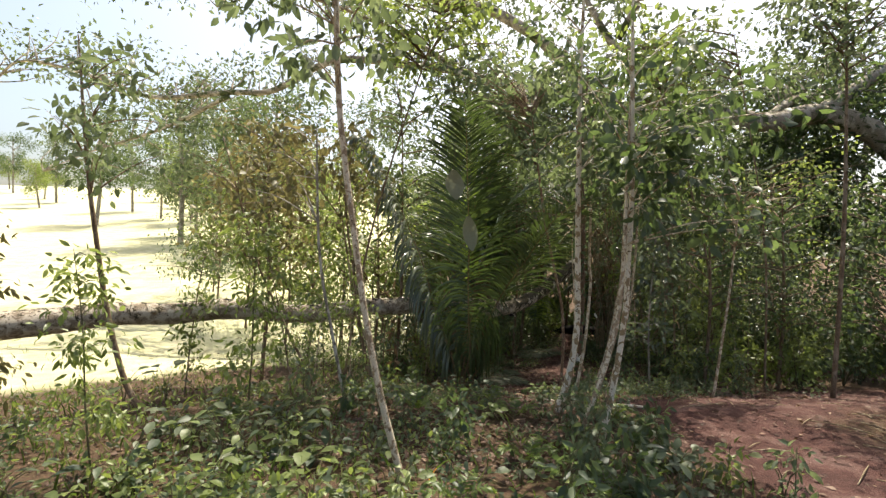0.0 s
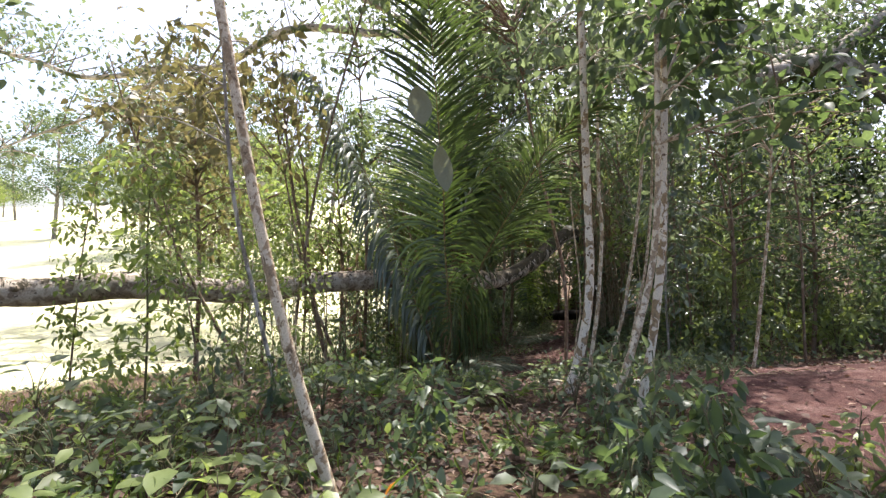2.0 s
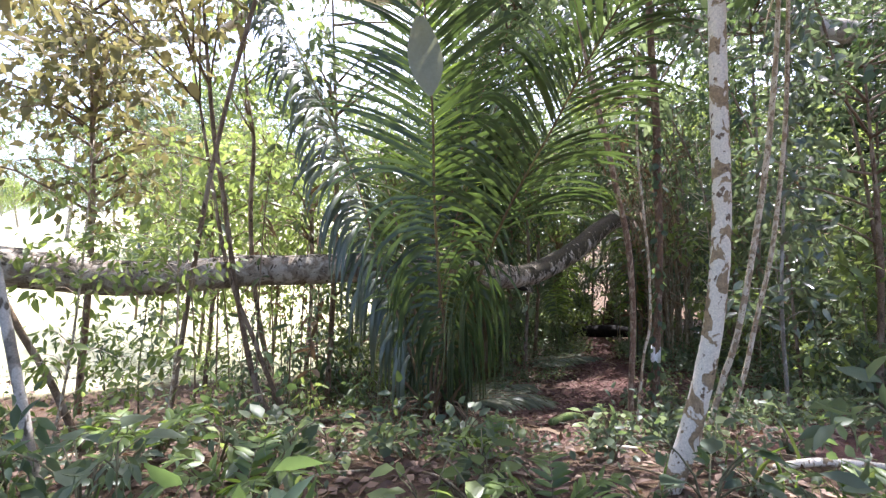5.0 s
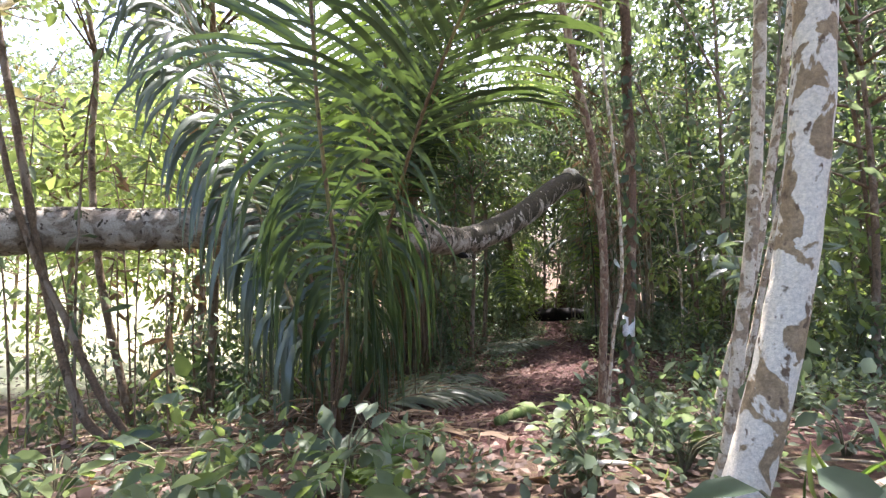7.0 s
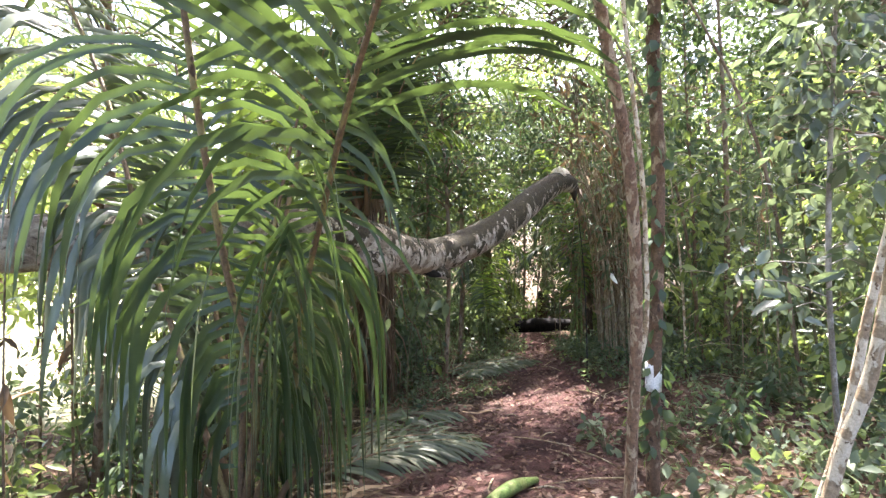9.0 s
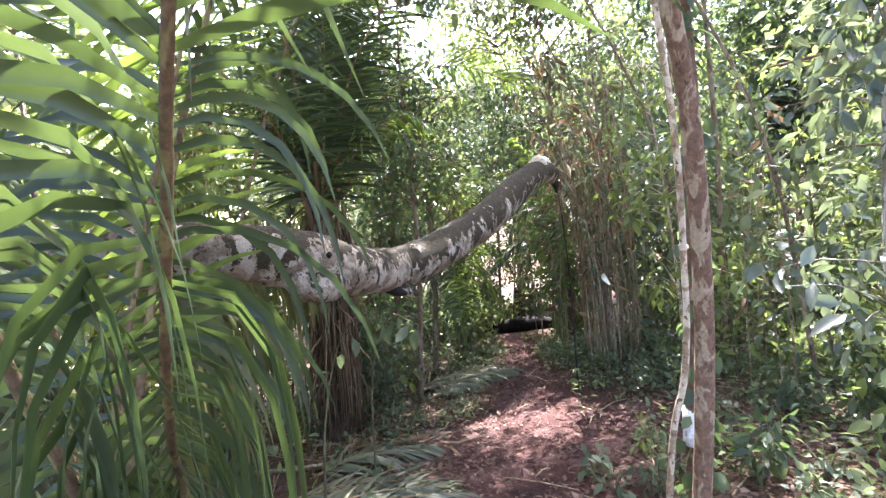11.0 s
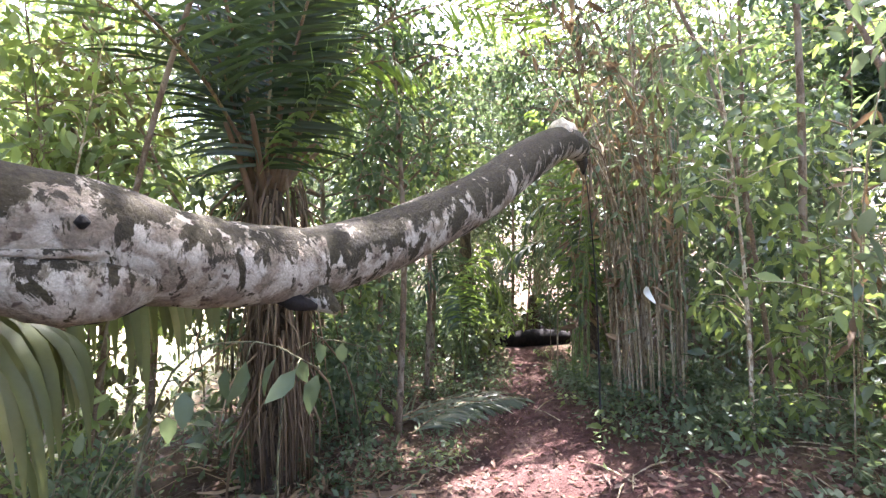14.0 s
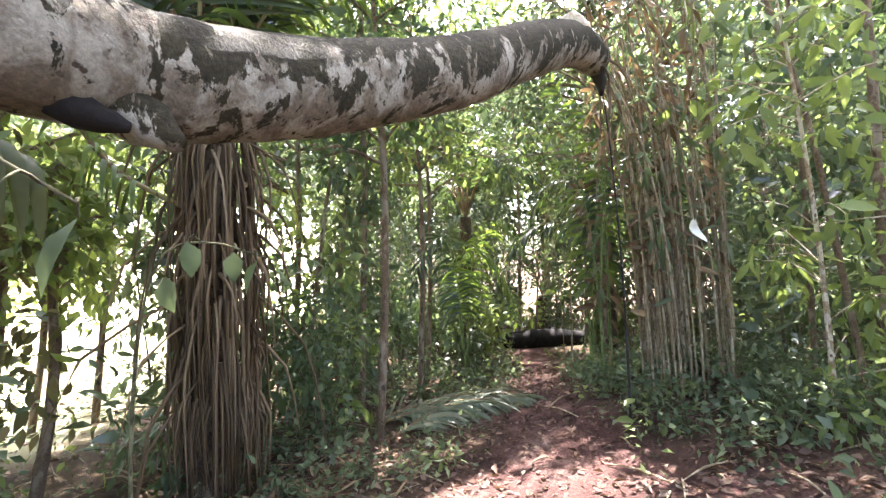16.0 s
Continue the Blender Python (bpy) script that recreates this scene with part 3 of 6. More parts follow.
# upper crown points of this pale stem are added to shade the undergrowth
slim_tree("thin pale stem with a slight bend beside the red path", [on_ground(1.64, 3.17), (1.63, 3.13, 0.6), (1.62, 3.05, 1.18), (1.59, 2.99, 1.58), (1.53, 2.93, 1.99), (1.42, 2.87, 2.4), (1.31, 2.8, 2.8), (1.15, 2.85, 3.6), (0.9, 3.0, 5.4)], [0.027, 0.026, 0.025, 0.024, 0.023, 0.022, 0.02, 0.016, 0.006], BARK_REDDISH, [(0.5, 3.2, 4.8), (1.3, 3.2, 5.0), (0.2, 3.7, 5.2), (0.8, 3.6, 5.6), (-0.3, 3.8, 5.6), (0.4, 4.0, 6.2), (1.0, 4.4, 6.5), (0.0, 4.5, 6.4), (1.6, 4.1, 6.3), (1.3, 3.4, 6.0), (-0.6, 4.2, 6.2), (0.7, 5.0, 6.8), (-0.2, 2.5, 5.6), (0.1, 3.0, 6.4), (-0.7, 2.3, 5.4), (-1.1, 2.7, 6.2), (-0.5, 1.8, 5.6), (-1.3, 2.1, 5.7)])
climber_host = slim_tree("mottled brown slim tree with small climbing leaves", [on_ground(2.09, 3.7), (2.1, 3.69, 0.73), (2.11, 3.66, 1.22), (2.12, 3.64, 1.72), (2.11, 3.61, 2.21), (2.08, 3.59, 2.71), (2.07, 3.56, 3.2), (2.02, 3.6, 4.6), (2.1, 3.7, 6.5)], [0.042, 0.04, 0.038, 0.037, 0.036, 0.034, 0.032, 0.026, 0.01], BARK_HOST, [(2.4, 3.8, 4.8), (2.0, 4.2, 5.4), (2.5, 4.1, 5.9), (1.7, 4.6, 3.7), (1.4, 5.0, 3.8), (1.0, 4.9, 4.1), (2.6, 4.4, 3.9)])
k = 110
a, z = RNG.uniform(2.2, 5.6, k), RNG.uniform(0.25, 3.2, k)
tx = np.interp(z + climber_host.location.z, (0.2, 0.73, 1.22, 1.72, 2.21, 2.71, 3.2), (2.09, 2.1, 2.11, 2.12, 2.11, 2.08, 2.07)) - 2.09
v, f = leaves(np.stack([tx + 0.045 * np.cos(a), -0.012 * z * 4 + 0.045 * np.sin(a), z], -1), np.stack([np.cos(a) * 0.5, np.sin(a) * 0.5, -np.ones(k)], -1) + RNG.normal(0, 0.3, (k, 3)), RNG.uniform(0.05, 0.1, k), 1.3, "leaf", 0.5, 0.2)
v2, f2 = tube([(0.012, -0.008, 0.66), (0.014, -0.012, 0.82)], [0.0465, 0.0455], 14, 0.03, 0.02)
part("painted_mark", mesh_of("painted_mark", v2, f2, WHITE_PAINT), climber_host, "white painted band")
tagged(part("climbing_foliage", mesh_of("climbing_foliage", v, f, LEAF_DARK), climber_host, "small climbing leaves"), kind="stuff")
slim_tree("thin tan climber stem beside a dark slim tree", [on_ground(1.9, 3.68), (1.96, 3.65, 0.81), (2.0, 3.61, 1.07), (2.0, 3.57, 1.33), (1.98, 3.54, 1.6), (1.95, 3.5, 1.86), (1.9, 3.46, 2.2), (1.85, 3.5, 3.0), (1.9, 3.6, 4.0)], [0.015, 0.014, 0.014, 0.013, 0.013, 0.012, 0.012, 0.01, 0.006], BARK_TAN, [(2.0, 3.6, 3.6)])
slim_tree("thin leaning grey stem at the edge of the clearing", [on_ground(2.03, 2.65), (2.118, 2.61, 0.76), (2.149, 2.59, 0.91), (2.22, 2.54, 1.22), (2.33, 2.5, 1.9), (2.42, 2.45, 2.7), (2.5, 2.45, 3.6), (2.6, 2.5, 5.0)], [0.023, 0.022, 0.022, 0.021, 0.02, 0.017, 0.013, 0.006], BARK_TAN, [(2.7, 2.4, 4.2), (2.1, 2.7, 4.6), (3.2, 2.6, 4.6), (2.6, 2.9, 5.0)])
slim_tree("thin dark stem leaning among bushes by the field", [on_ground(-1.74, 3.6), (-1.9, 3.6, 0.35), (-2.036, 3.6, 0.75), (-2.2, 3.6, 1.58), (-2.31, 3.58, 2.41), (-2.45, 3.6, 3.24), (-2.6, 3.6, 4.9)], [0.03, 0.028, 0.026, 0.024, 0.022, 0.018, 0.008], BARK_BROWN, [(-2.1, 2.1, 3.9), (-1.5, 1.8, 4.4)], LEAF_RUSTY, 0.13)
slim_tree("thin forked dark stem crossing another by the field", [on_ground(-1.5, 3.68), (-1.545, 3.66, 0.1), (-1.72, 3.62, 0.34), (-1.88, 3.6, 0.69), (-2.03, 3.6, 1.07), (-2.17, 3.56, 1.44), (-2.28, 3.52, 1.9), (-2.4, 3.5, 2.6), (-2.6, 3.5, 3.8)], [0.026, 0.025, 0.024, 0.022, 0.02, 0.018, 0.016, 0.013, 0.006], BARK_BROWN, [(-2.5, 2.2, 3.7), (-2.1, 1.9, 4.2)], LEAF_RUSTY, 0.13)
slim_tree("straight thin dark stem behind the fallen trunk", [on_ground(-2.05, 4.42), (-2.2, 4.5, 0.49), (-2.37, 4.57, 1.19), (-2.48, 4.64, 1.9), (-2.53, 4.71, 2.61), (-2.53, 4.78, 3.32), (-2.69, 4.85, 4.3), (-2.7, 4.9, 5.2)], [0.034, 0.032, 0.03, 0.028, 0.026, 0.022, 0.015, 0.008], BARK_BROWN, [(-2.4, 4.1, 3.8), (-1.8, 4.3, 4.4), (-2.2, 3.7, 4.9)], LEAF_BRIGHT, 0.13)
slim_tree("thin grey stem standing in the bushes by the field", [on_ground(-1.84, 1.0), (-1.89, 1.0, 0.86), (-1.96, 1.0, 1.2), (-2.03, 1.0, 1.53), (-2.1, 1.0, 1.86), (-2.23, 1.0, 2.52), (-2.3, 1.0, 3.19), (-2.35, 1.0, 4.6)], [0.024, 0.022, 0.021, 0.02, 0.019, 0.017, 0.014, 0.006], BARK_GREY, [(-3.2, 2.2, 4.2), (-2.7, 1.8, 4.6), (-3.3, 1.7, 3.6)], LEAF_RUSTY, 0.14)
slim_tree("crooked thin dark stem leaning towards the field", [on_ground(-2.55, 2.1), (-2.75, 2.05, 1.0), (-3.0, 2.0, 1.5), (-3.54, 2.0, 2.67), (-3.8, 2.0, 3.54), (-4.1, 2.0, 4.6)], [0.024, 0.022, 0.02, 0.017, 0.013, 0.005], BARK_BROWN, [(-4.1, 2.0, 4.1), (-3.6, 2.2, 3.9)], LEAF_RUSTY, 0.13)
slim_tree("slender leaning stem with round leaves by the field", [on_ground(-4.55, 0.9), (-4.9, 1.0, 1.0), (-5.15, 1.0, 1.9), (-5.3, 1.0, 2.8), (-5.45, 1.0, 3.9), (-5.6, 1.0, 5.7)], [0.04, 0.036, 0.032, 0.028, 0.022, 0.008], BARK_BROWN, [(-4.4, 0.1, 3.9), (-5.1, -0.2, 4.3), (-4.6, 0.3, 4.8), (-5.2, 0.2, 5.4), (-4.3, -0.3, 5.3)], LEAF, 0.13)
slim_tree("thin stem standing before the thicket at the clearing", [on_ground(4.2, 2.8), (4.24, 2.8, 0.6), (4.33, 2.8, 1.38), (4.42, 2.8, 2.19), (4.48, 2.8, 3.0), (4.55, 2.8, 4.2)], [0.024, 0.023, 0.021, 0.018, 0.014, 0.006], BARK_TAN, [(4.3, 2.5, 3.4), (4.0, 2.2, 3.8), (4.6, 2.3, 4.1), (3.6, 2.7, 4.2), (5.0, 2.7, 4.0)], LEAF_DARK, 0.14)

slim_tree("slender tan stem leaning over the edge of the clearing", [on_ground(2.36, 2.95), (2.4, 2.94, 0.45), (2.5, 2.9, 0.83), (2.58, 2.86, 1.3), (2.66, 2.8, 1.8), (2.7, 2.75, 2.3), (2.72, 2.68, 3.0), (2.7, 2.6, 4.1), (2.7, 2.6, 5.2)], [0.02, 0.019, 0.018, 0.018, 0.017, 0.016, 0.014, 0.01, 0.005], BARK_TAN, [(2.9, 2.7, 4.4), (2.4, 2.5, 4.8), (3.2, 2.9, 4.9)], LEAF_DARK, 0.14)


# ---- palms ----
WAY = [e for t, e, a, r in PATH if t > 2.4]
WAY_DENSE = curve_through(WAY, 0.15)


def beside_way(pts, room):
    """Whether a leaflet leaves free the way that people walk, at head height."""
    return np.linalg.norm(pts[:, None] - WAY_DENSE[None], axis=2).min() > room


def frond(parent, line, n, longest, droop, material=PALM, rachis=RACHIS, r0=0.018, width=0.035, separate=False, bare=0.2, sweep=0.55, label="", side_lift=0.15, hang=0.0, wild=0.15, room=0.45, missing=0.06):
    """A feather leaf: a rachis with leaflets down both sides that bend under their weight."""
    v, f = tube(line, [r0, r0 * 0.75, r0 * 0.45, 0.004], 7, 0.08)
    fr = part("frond", mesh_of("rachis", v, f, rachis), parent, label)
    c = curve_through(line, 0.03)
    tan = np.gradient(c, axis=0)
    tan /= np.linalg.norm(tan, axis=1)[:, None]
    made = []
    for k in range(n):
        u = bare + (1 - bare) * (k + 0.5) / n
        i = min(int(u * (len(c) - 1)), len(c) - 1)
        w = (u - bare) / (1 - bare)
        ln = longest * (0.55 + 0.45 * np.sin(np.pi * min(1, 0.18 + w * 0.8))) * (1.0 - 0.45 * max(0, w - 0.75) / 0.25) * RNG.uniform(0.85, 1.1)
        for side in (-1, 1):
            t = tan[i]
            lat = np.cross(t, (0, 0, 1.0))
            if np.linalg.norm(lat) < 0.25:
                lat = np.cross(t, (0, 1.0, 0.3))
            lat /= np.linalg.norm(lat)
            d = side * lat * (1 - 0.25 * w) + t * (sweep + 0.5 * w) + np.array([0, 0, side_lift]) + RNG.normal(0, wild, 3)
            d /= np.linalg.norm(d)
            p, segs, pts = c[i].copy(), 6, []
            dr = droop * RNG.uniform(0.6, 1.4) * (1 + hang * max(0.0, 1 - w * 2.7))
            for s in range(segs + 1):
                pts.append(p.copy())
                d = d + np.array([0, 0, -dr * (0.08 + 0.32 * (s / segs))])
                d /= np.linalg.norm(d)
                p = p + d * ln / segs
            pts = np.array(pts)
            if RNG.uniform() < missing or not beside_way(pts, room):
                continue
            dd = np.gradient(pts, axis=0)
            un = dd / (np.linalg.norm(dd, axis=1)[:, None] + 1e-9)
            xx = (t - un * (un @ t)[:, None]) * side + 0.35 * np.cross(un, np.array([0, 0, 1.0]) + RNG.normal(0, 0.4, 3)) * side
            xx /= np.linalg.norm(xx, axis=1)[:, None] + 1e-9
            zz = np.cross(xx, dd)
            zz /= np.linalg.norm(zz, axis=1)[:, None] + 1e-9
            wd = width * RNG.uniform(0.8, 1.15) * np.array([0.45, 0.95, 1.0, 0.92, 0.75, 0.5, 0.06])[:, None]
            vv = np.concatenate([pts - xx * wd / 2 + zz * wd * 0.12, pts, pts + xx * wd / 2 + zz * wd * 0.12])
            m = segs + 1
            q = [(r * m + s, r * m + s + 1, (r + 1) * m + s + 1, (r + 1) * m + s) for r in (0, 1) for s in range(segs)]
            made.append((vv, [np.array(q)]))
    if separate:
        for vv, q in made:
            part("leaflet", mesh_of("leaflet", vv, q, material), fr)
    else:
        vv, q = join(made)
        tagged(part("blade", mesh_of("blade", vv, q, material), fr), kind="stuff")
    return fr


def palm_by_path():
    p = thing("palm", "stemless feather palm with long drooping dark green fronds", "palm", (0, 0, 0))
    b = (-0.2, 3.55, 0.2)
    frond(p, [b, (0.04, 3.62, 0.84), (0.1, 3.42, 1.16), (0.19, 3.17, 1.47), (0.3, 2.92, 1.79), (0.41, 2.67, 2.1), (0.55, 2.42, 2.42), (0.71, 2.16, 2.73), (0.86, 1.9, 3.05), (1.05, 1.65, 3.4), (1.3, 1.35, 3.65), (1.55, 1.1, 3.7)], 92, 1.0, 0.75, separate=True, bare=0.14, sweep=0.32, side_lift=0.2, hang=34.0, width=0.034, room=0.5, wild=0.05)
    frond(p, [b, (-0.05, 3.3, 0.95), (-0.1, 3.05, 1.6), (-0.14, 2.85, 2.3), (-0.15, 2.7, 3.0), (-0.2, 2.5, 3.7), (-0.25, 2.2, 4.3), (-0.3, 1.7, 4.8), (-0.35, 1.2, 5.0)], 96, 1.05, 0.34, separate=True, bare=0.14, sweep=0.26, hang=30.0, wild=0.05, missing=0.04, width=0.036, side_lift=0.14)
    frond(p, [b, (-0.45, 3.6, 1.0), (-0.74, 3.78, 1.75), (-0.99, 3.92, 2.54), (-1.29, 4.0, 3.24), (-1.7, 4.02, 4.14), (-2.02, 3.97, 4.76), (-2.28, 3.87, 5.06), (-2.6, 3.75, 5.0)], 150, 0.95, 2.3, width=0.042, bare=0.12, sweep=0.25, side_lift=0.0, hang=4.0, material=PALM_GLOSS)
    frond(p, [b, (-0.18, 3.6, 0.9), (-0.05, 3.65, 1.7), (0.12, 3.7, 2.5), (0.3, 3.72, 3.1)], 40, 1.0, 2.4, width=0.036, bare=0.12, sweep=0.2, hang=4.0)
    frond(p, [b, (-0.1, 3.6, 1.0), (0.05, 3.7, 2.0), (0.3, 3.8, 3.0), (0.7, 3.8, 3.8), (1.2, 3.7, 4.3)], 26, 0.85, 0.8, bare=0.55)
    frond(p, [b, (-0.25, 3.65, 1.0), (-0.3, 3.8, 2.0), (-0.35, 4.0, 3.2), (-0.4, 4.2, 4.3), (-0.6, 4.3, 5.2)], 46, 0.85, 0.5, bare=0.22, rachis=RACHIS_GREEN, material=PALM_LIT)
    frond(p, [b, (-0.3, 3.7, 0.9), (-0.5, 3.95, 1.8), (-0.75, 4.3, 2.7), (-1.0, 4.7, 3.4), (-1.3, 5.2, 3.7)], 40, 0.8, 0.9, bare=0.25, material=PALM_LIT)
    frond(p, [b, (-0.3, 4.0, 1.1), (-0.3, 4.45, 1.7), (-0.25, 4.95, 1.78), (0.0, 5.28, 1.74), (0.2, 5.45, 1.66), (0.42, 5.62, 1.5)], 42, 0.9, 5.0, width=0.05, bare=0.36, material=PALM_OLIVE)
    frond(p, [b, (-0.4, 4.0, 0.9), (-0.42, 4.3, 1.3), (-0.3, 4.55, 1.52), (-0.05, 4.8, 1.5), (0.15, 5.0, 1.36)], 36, 1.1, 5.0, width=0.042, bare=0.34, material=PALM_OLIVE)
    for k in range(9):
        a, r = k * 2.4, RNG.uniform(0.03, 0.12)
        q = np.array([-0.15 + r * math.cos(a), 3.55 + r * math.sin(a), 0.1])
        e = q + np.array([0.28 * math.cos(a), 0.28 * math.sin(a), RNG.uniform(0.35, 0.75)])
        v, f = tube([q, (q + e) / 2 + np.array([-0.03 * math.cos(a), -0.03 * math.sin(a), 0.04]), e], [0.03, 0.022, 0.008], 7, 0.06, 0.06)
        part("leaf_base", mesh_of("leaf_base", v, f, STRAW if k % 3 else PALM_TRUNK), p, "brown fibrous leaf base")
    made = []
    for k in range(46):
        a, ln = RNG.uniform(0, 6.28), RNG.uniform(0.2, 0.75)
        q = np.array([-0.15 + 0.1 * math.cos(a), 3.5 + 0.1 * math.sin(a), RNG.uniform(0.2, 0.45)])
        o = np.array([math.cos(a), math.sin(a), 0.0])
        e = q + o * ln * 0.7
        e[2] = float(height(e[0], e[1])) + 0.015
        made.append(tube([q, (q + e) / 2 + np.array([0, 0, 0.1]), e], [0.004, 0.008, 0.002], 4, 0.12, 0.1))
    v, f = join(made)
    tagged(part("dry_skirt", mesh_of("dry_skirt", v, f, STRAW), p, "dry straw-coloured leaflets fanned over the soil"), kind="stuff")



def palm_behind_trunk():
    p = thing("palm", "tall palm with a shaggy brown trunk of dry leaf bases", "palm", (0, 0, 0))
    x, y = 0.42, 7.4
    z = float(height(x, y))
    v, f = tube([(x - 0.05, y, z - 0.1), (x - 0.04, y, 0.6), (x - 0.04, y, 1.4), (x - 0.06, y - 0.05, 2.1), (x - 0.08, y - 0.1, 2.5)], [0.21, 0.16, 0.15, 0.15, 0.07], 12, 0.06, 0.1)
    part("trunk", mesh_of("trunk", v, f, PALM_TRUNK), p)
    made = []
    for k in range(430):
        a, h = RNG.uniform(0, 6.28), RNG.uniform(0.15, 2.3)
        r = 0.15 + 0.05 * RNG.uniform()
        q = np.array([x + r * np.cos(a), y + r * np.sin(a), h])
        o = np.array([np.cos(a), np.sin(a), 0]) + RNG.normal(0, 0.35, 3) * np.array([1, 1, 0])
        ln = min(RNG.uniform(0.25, 1.3), h - z - 0.02)
        out = RNG.uniform(-0.02, 0.1) + (0.3 if RNG.uniform() < 0.12 else 0)
        made.append(tube([q + o * 0.02, q + o * (0.05 + out * 0.6) + np.array([0, 0, -ln * 0.35]), q + o * out + np.array([0, 0, -ln])], [RNG.uniform(0.006, 0.017), 0.009, 0.003], 4, 0.25, 0.1))
    v, f = join(made)
    part("dry_skirt", mesh_of("dry_skirt", v, f, STRAW), p, "dry straw-coloured hanging strips")
    for k in range(15):
        a = k * 2.4 + 0.5
        o = np.array([np.cos(a), np.sin(a), 0])
        b = np.array([x - 0.07, y - 0.08, 1.9 + 0.35 * RNG.uniform()]) + o * 0.1
        e = b + o * RNG.uniform(0.15, 0.45) + np.array([0, 0, RNG.uniform(0.35, 0.75)])
        v, f = tube([b, (b + e) / 2 + np.array([0, 0, 0.04]), e], [0.034, 0.026, 0.018], 7, 0.08, 0.05)
        part("petiole_stub", mesh_of("petiole_stub", v, f, STRAW), p, "tan cut petiole stub")
    for k in range(22):
        a = k * 2.4 + 0.3
        o = np.array([np.cos(a), np.sin(a), 0])
        steep = k % 3
        rise = (RNG.uniform(3.0, 3.8), RNG.uniform(1.7, 2.5), RNG.uniform(1.0, 1.7))[steep]
        reach = (RNG.uniform(0.2, 0.7), RNG.uniform(1.2, 1.9), RNG.uniform(1.3, 1.9))[steep]
        if steep == 2 and o[0] > 0.3:
            rise, reach = 2.2, 0.6
        b = np.array([x - 0.07, y - 0.08, 2.0 + 0.4 * RNG.uniform()])
        frond(p, [b, b + o * 0.2 * reach + np.array([0, 0, 0.4 * rise]), b + o * 0.55 * reach + np.array([0, 0, 0.8 * rise]), b + o * 1.1 * reach + np.array([0, 0, rise]), b + o * 1.75 * reach + np.array([0, 0, 0.85 * rise])], 36, 0.8, 0.34, bare=0.16, width=0.032, wild=0.09, sweep=0.15, material=PALM_LIT if k % 4 == 1 else PALM)
    for line, n, longest, droop, leaf in (
            ([(0.36, 7.3, 1.5), (-0.05, 7.1, 1.75), (-0.25, 7.0, 2.05), (-0.45, 7.0, 2.5), (-0.64, 6.95, 3.0), (-0.85, 6.9, 3.5), (-1.2, 6.8, 3.9)], 46, 0.75, 0.9, PALM_LIT),
            ([(0.34, 7.3, 2.2), (0.1, 7.2, 2.9), (-0.3, 7.1, 3.4), (-0.9, 7.0, 3.75), (-1.5, 6.9, 3.7)], 40, 0.75, 0.8, PALM),
            ([(0.38, 7.25, 2.1), (0.42, 7.05, 2.5), (0.47, 7.0, 3.06), (0.52, 6.9, 3.65), (0.55, 6.7, 4.3)], 46, 0.8, 0.3, PALM),
            ([(0.34, 7.3, 2.1), (0.22, 7.1, 2.6), (0.1, 7.0, 3.1), (-0.05, 6.8, 3.6), (-0.2, 6.6, 4.0)], 40, 0.8, 0.5, PALM),
            ([(0.4, 7.3, 2.2), (0.7, 7.2, 2.7), (1.0, 7.1, 3.05), (1.35, 7.0, 3.2), (1.7, 6.9, 3.0)], 34, 0.6, 0.9, PALM_LIT)):
        frond(p, line, n, longest, droop, bare=0.12, width=0.034, wild=0.06, sweep=0.06, side_lift=0.0, material=leaf)


palm_by_path()
palm_behind_trunk()


WHITE_LEAF = leaf_material("leaf_bleached", (0.55, 0.56, 0.48), (0.62, 0.63, 0.55), (0.7, 0.7, 0.62), glow=(0.6, 0.6, 0.45), through_share=0.3)
ORANGE_LEAF = leaf_material("leaf_orange", (0.6, 0.2, 0.02), (0.7, 0.27, 0.03), (0.75, 0.35, 0.05), glow=(0.8, 0.3, 0.03), through_share=0.4)


# ---- forest plants: variants built once, then copied ----
def sapling(height_m, n_tips, size, leaf, bark, label, bush=0.5, low=0.25):
    t = thing("sapling", label, "sapling", (0, 0, -50), "saplings of the understorey")
    lean = RNG.normal(0, 0.12, 2) * height_m
    line = [(0, 0, -0.1), (lean[0] * 0.2, lean[1] * 0.2 + 0.05, height_m * 0.3), (lean[0] * 0.5, lean[1] * 0.5, height_m * 0.65), (lean[0], lean[1], height_m)]
    c = curve_through(line, 0.1)
    r = 0.0035 * height_m + 0.005
    pieces, tips = [tube(line, [r, r * 0.8, r * 0.6, 0.004], 7, 0.15, 0.03)], []
    for k in range(n_tips):
        u = RNG.uniform(low, 1.0)
        p = c[int(u * (len(c) - 1))]
        a = RNG.uniform(0, 6.28)
        ln = bush * RNG.uniform(0.4, 1.2) * (1.15 - 0.5 * u)
        q = p + np.array([np.cos(a) * ln, np.sin(a) * ln, RNG.uniform(-0.2, 0.6) * ln])
        pieces.append(tube([p, (p + q) / 2 + np.array([0, 0, 0.05]), q], [0.005, 0.004, 0.002], 4, 0.2, closed=False))
        tips += [p + (q - p) * s for s in (0.6, 0.8, 1.0)]
    v, f = join(pieces)
    part("stem", mesh_of("stem", v, f, bark), t)
    v, f = sprays(tips, 4, size, size * 0.6, 0.8, "leaf", 0.8)
    part("foliage", mesh_of("foliage", v, f, leaf), t)
    return t


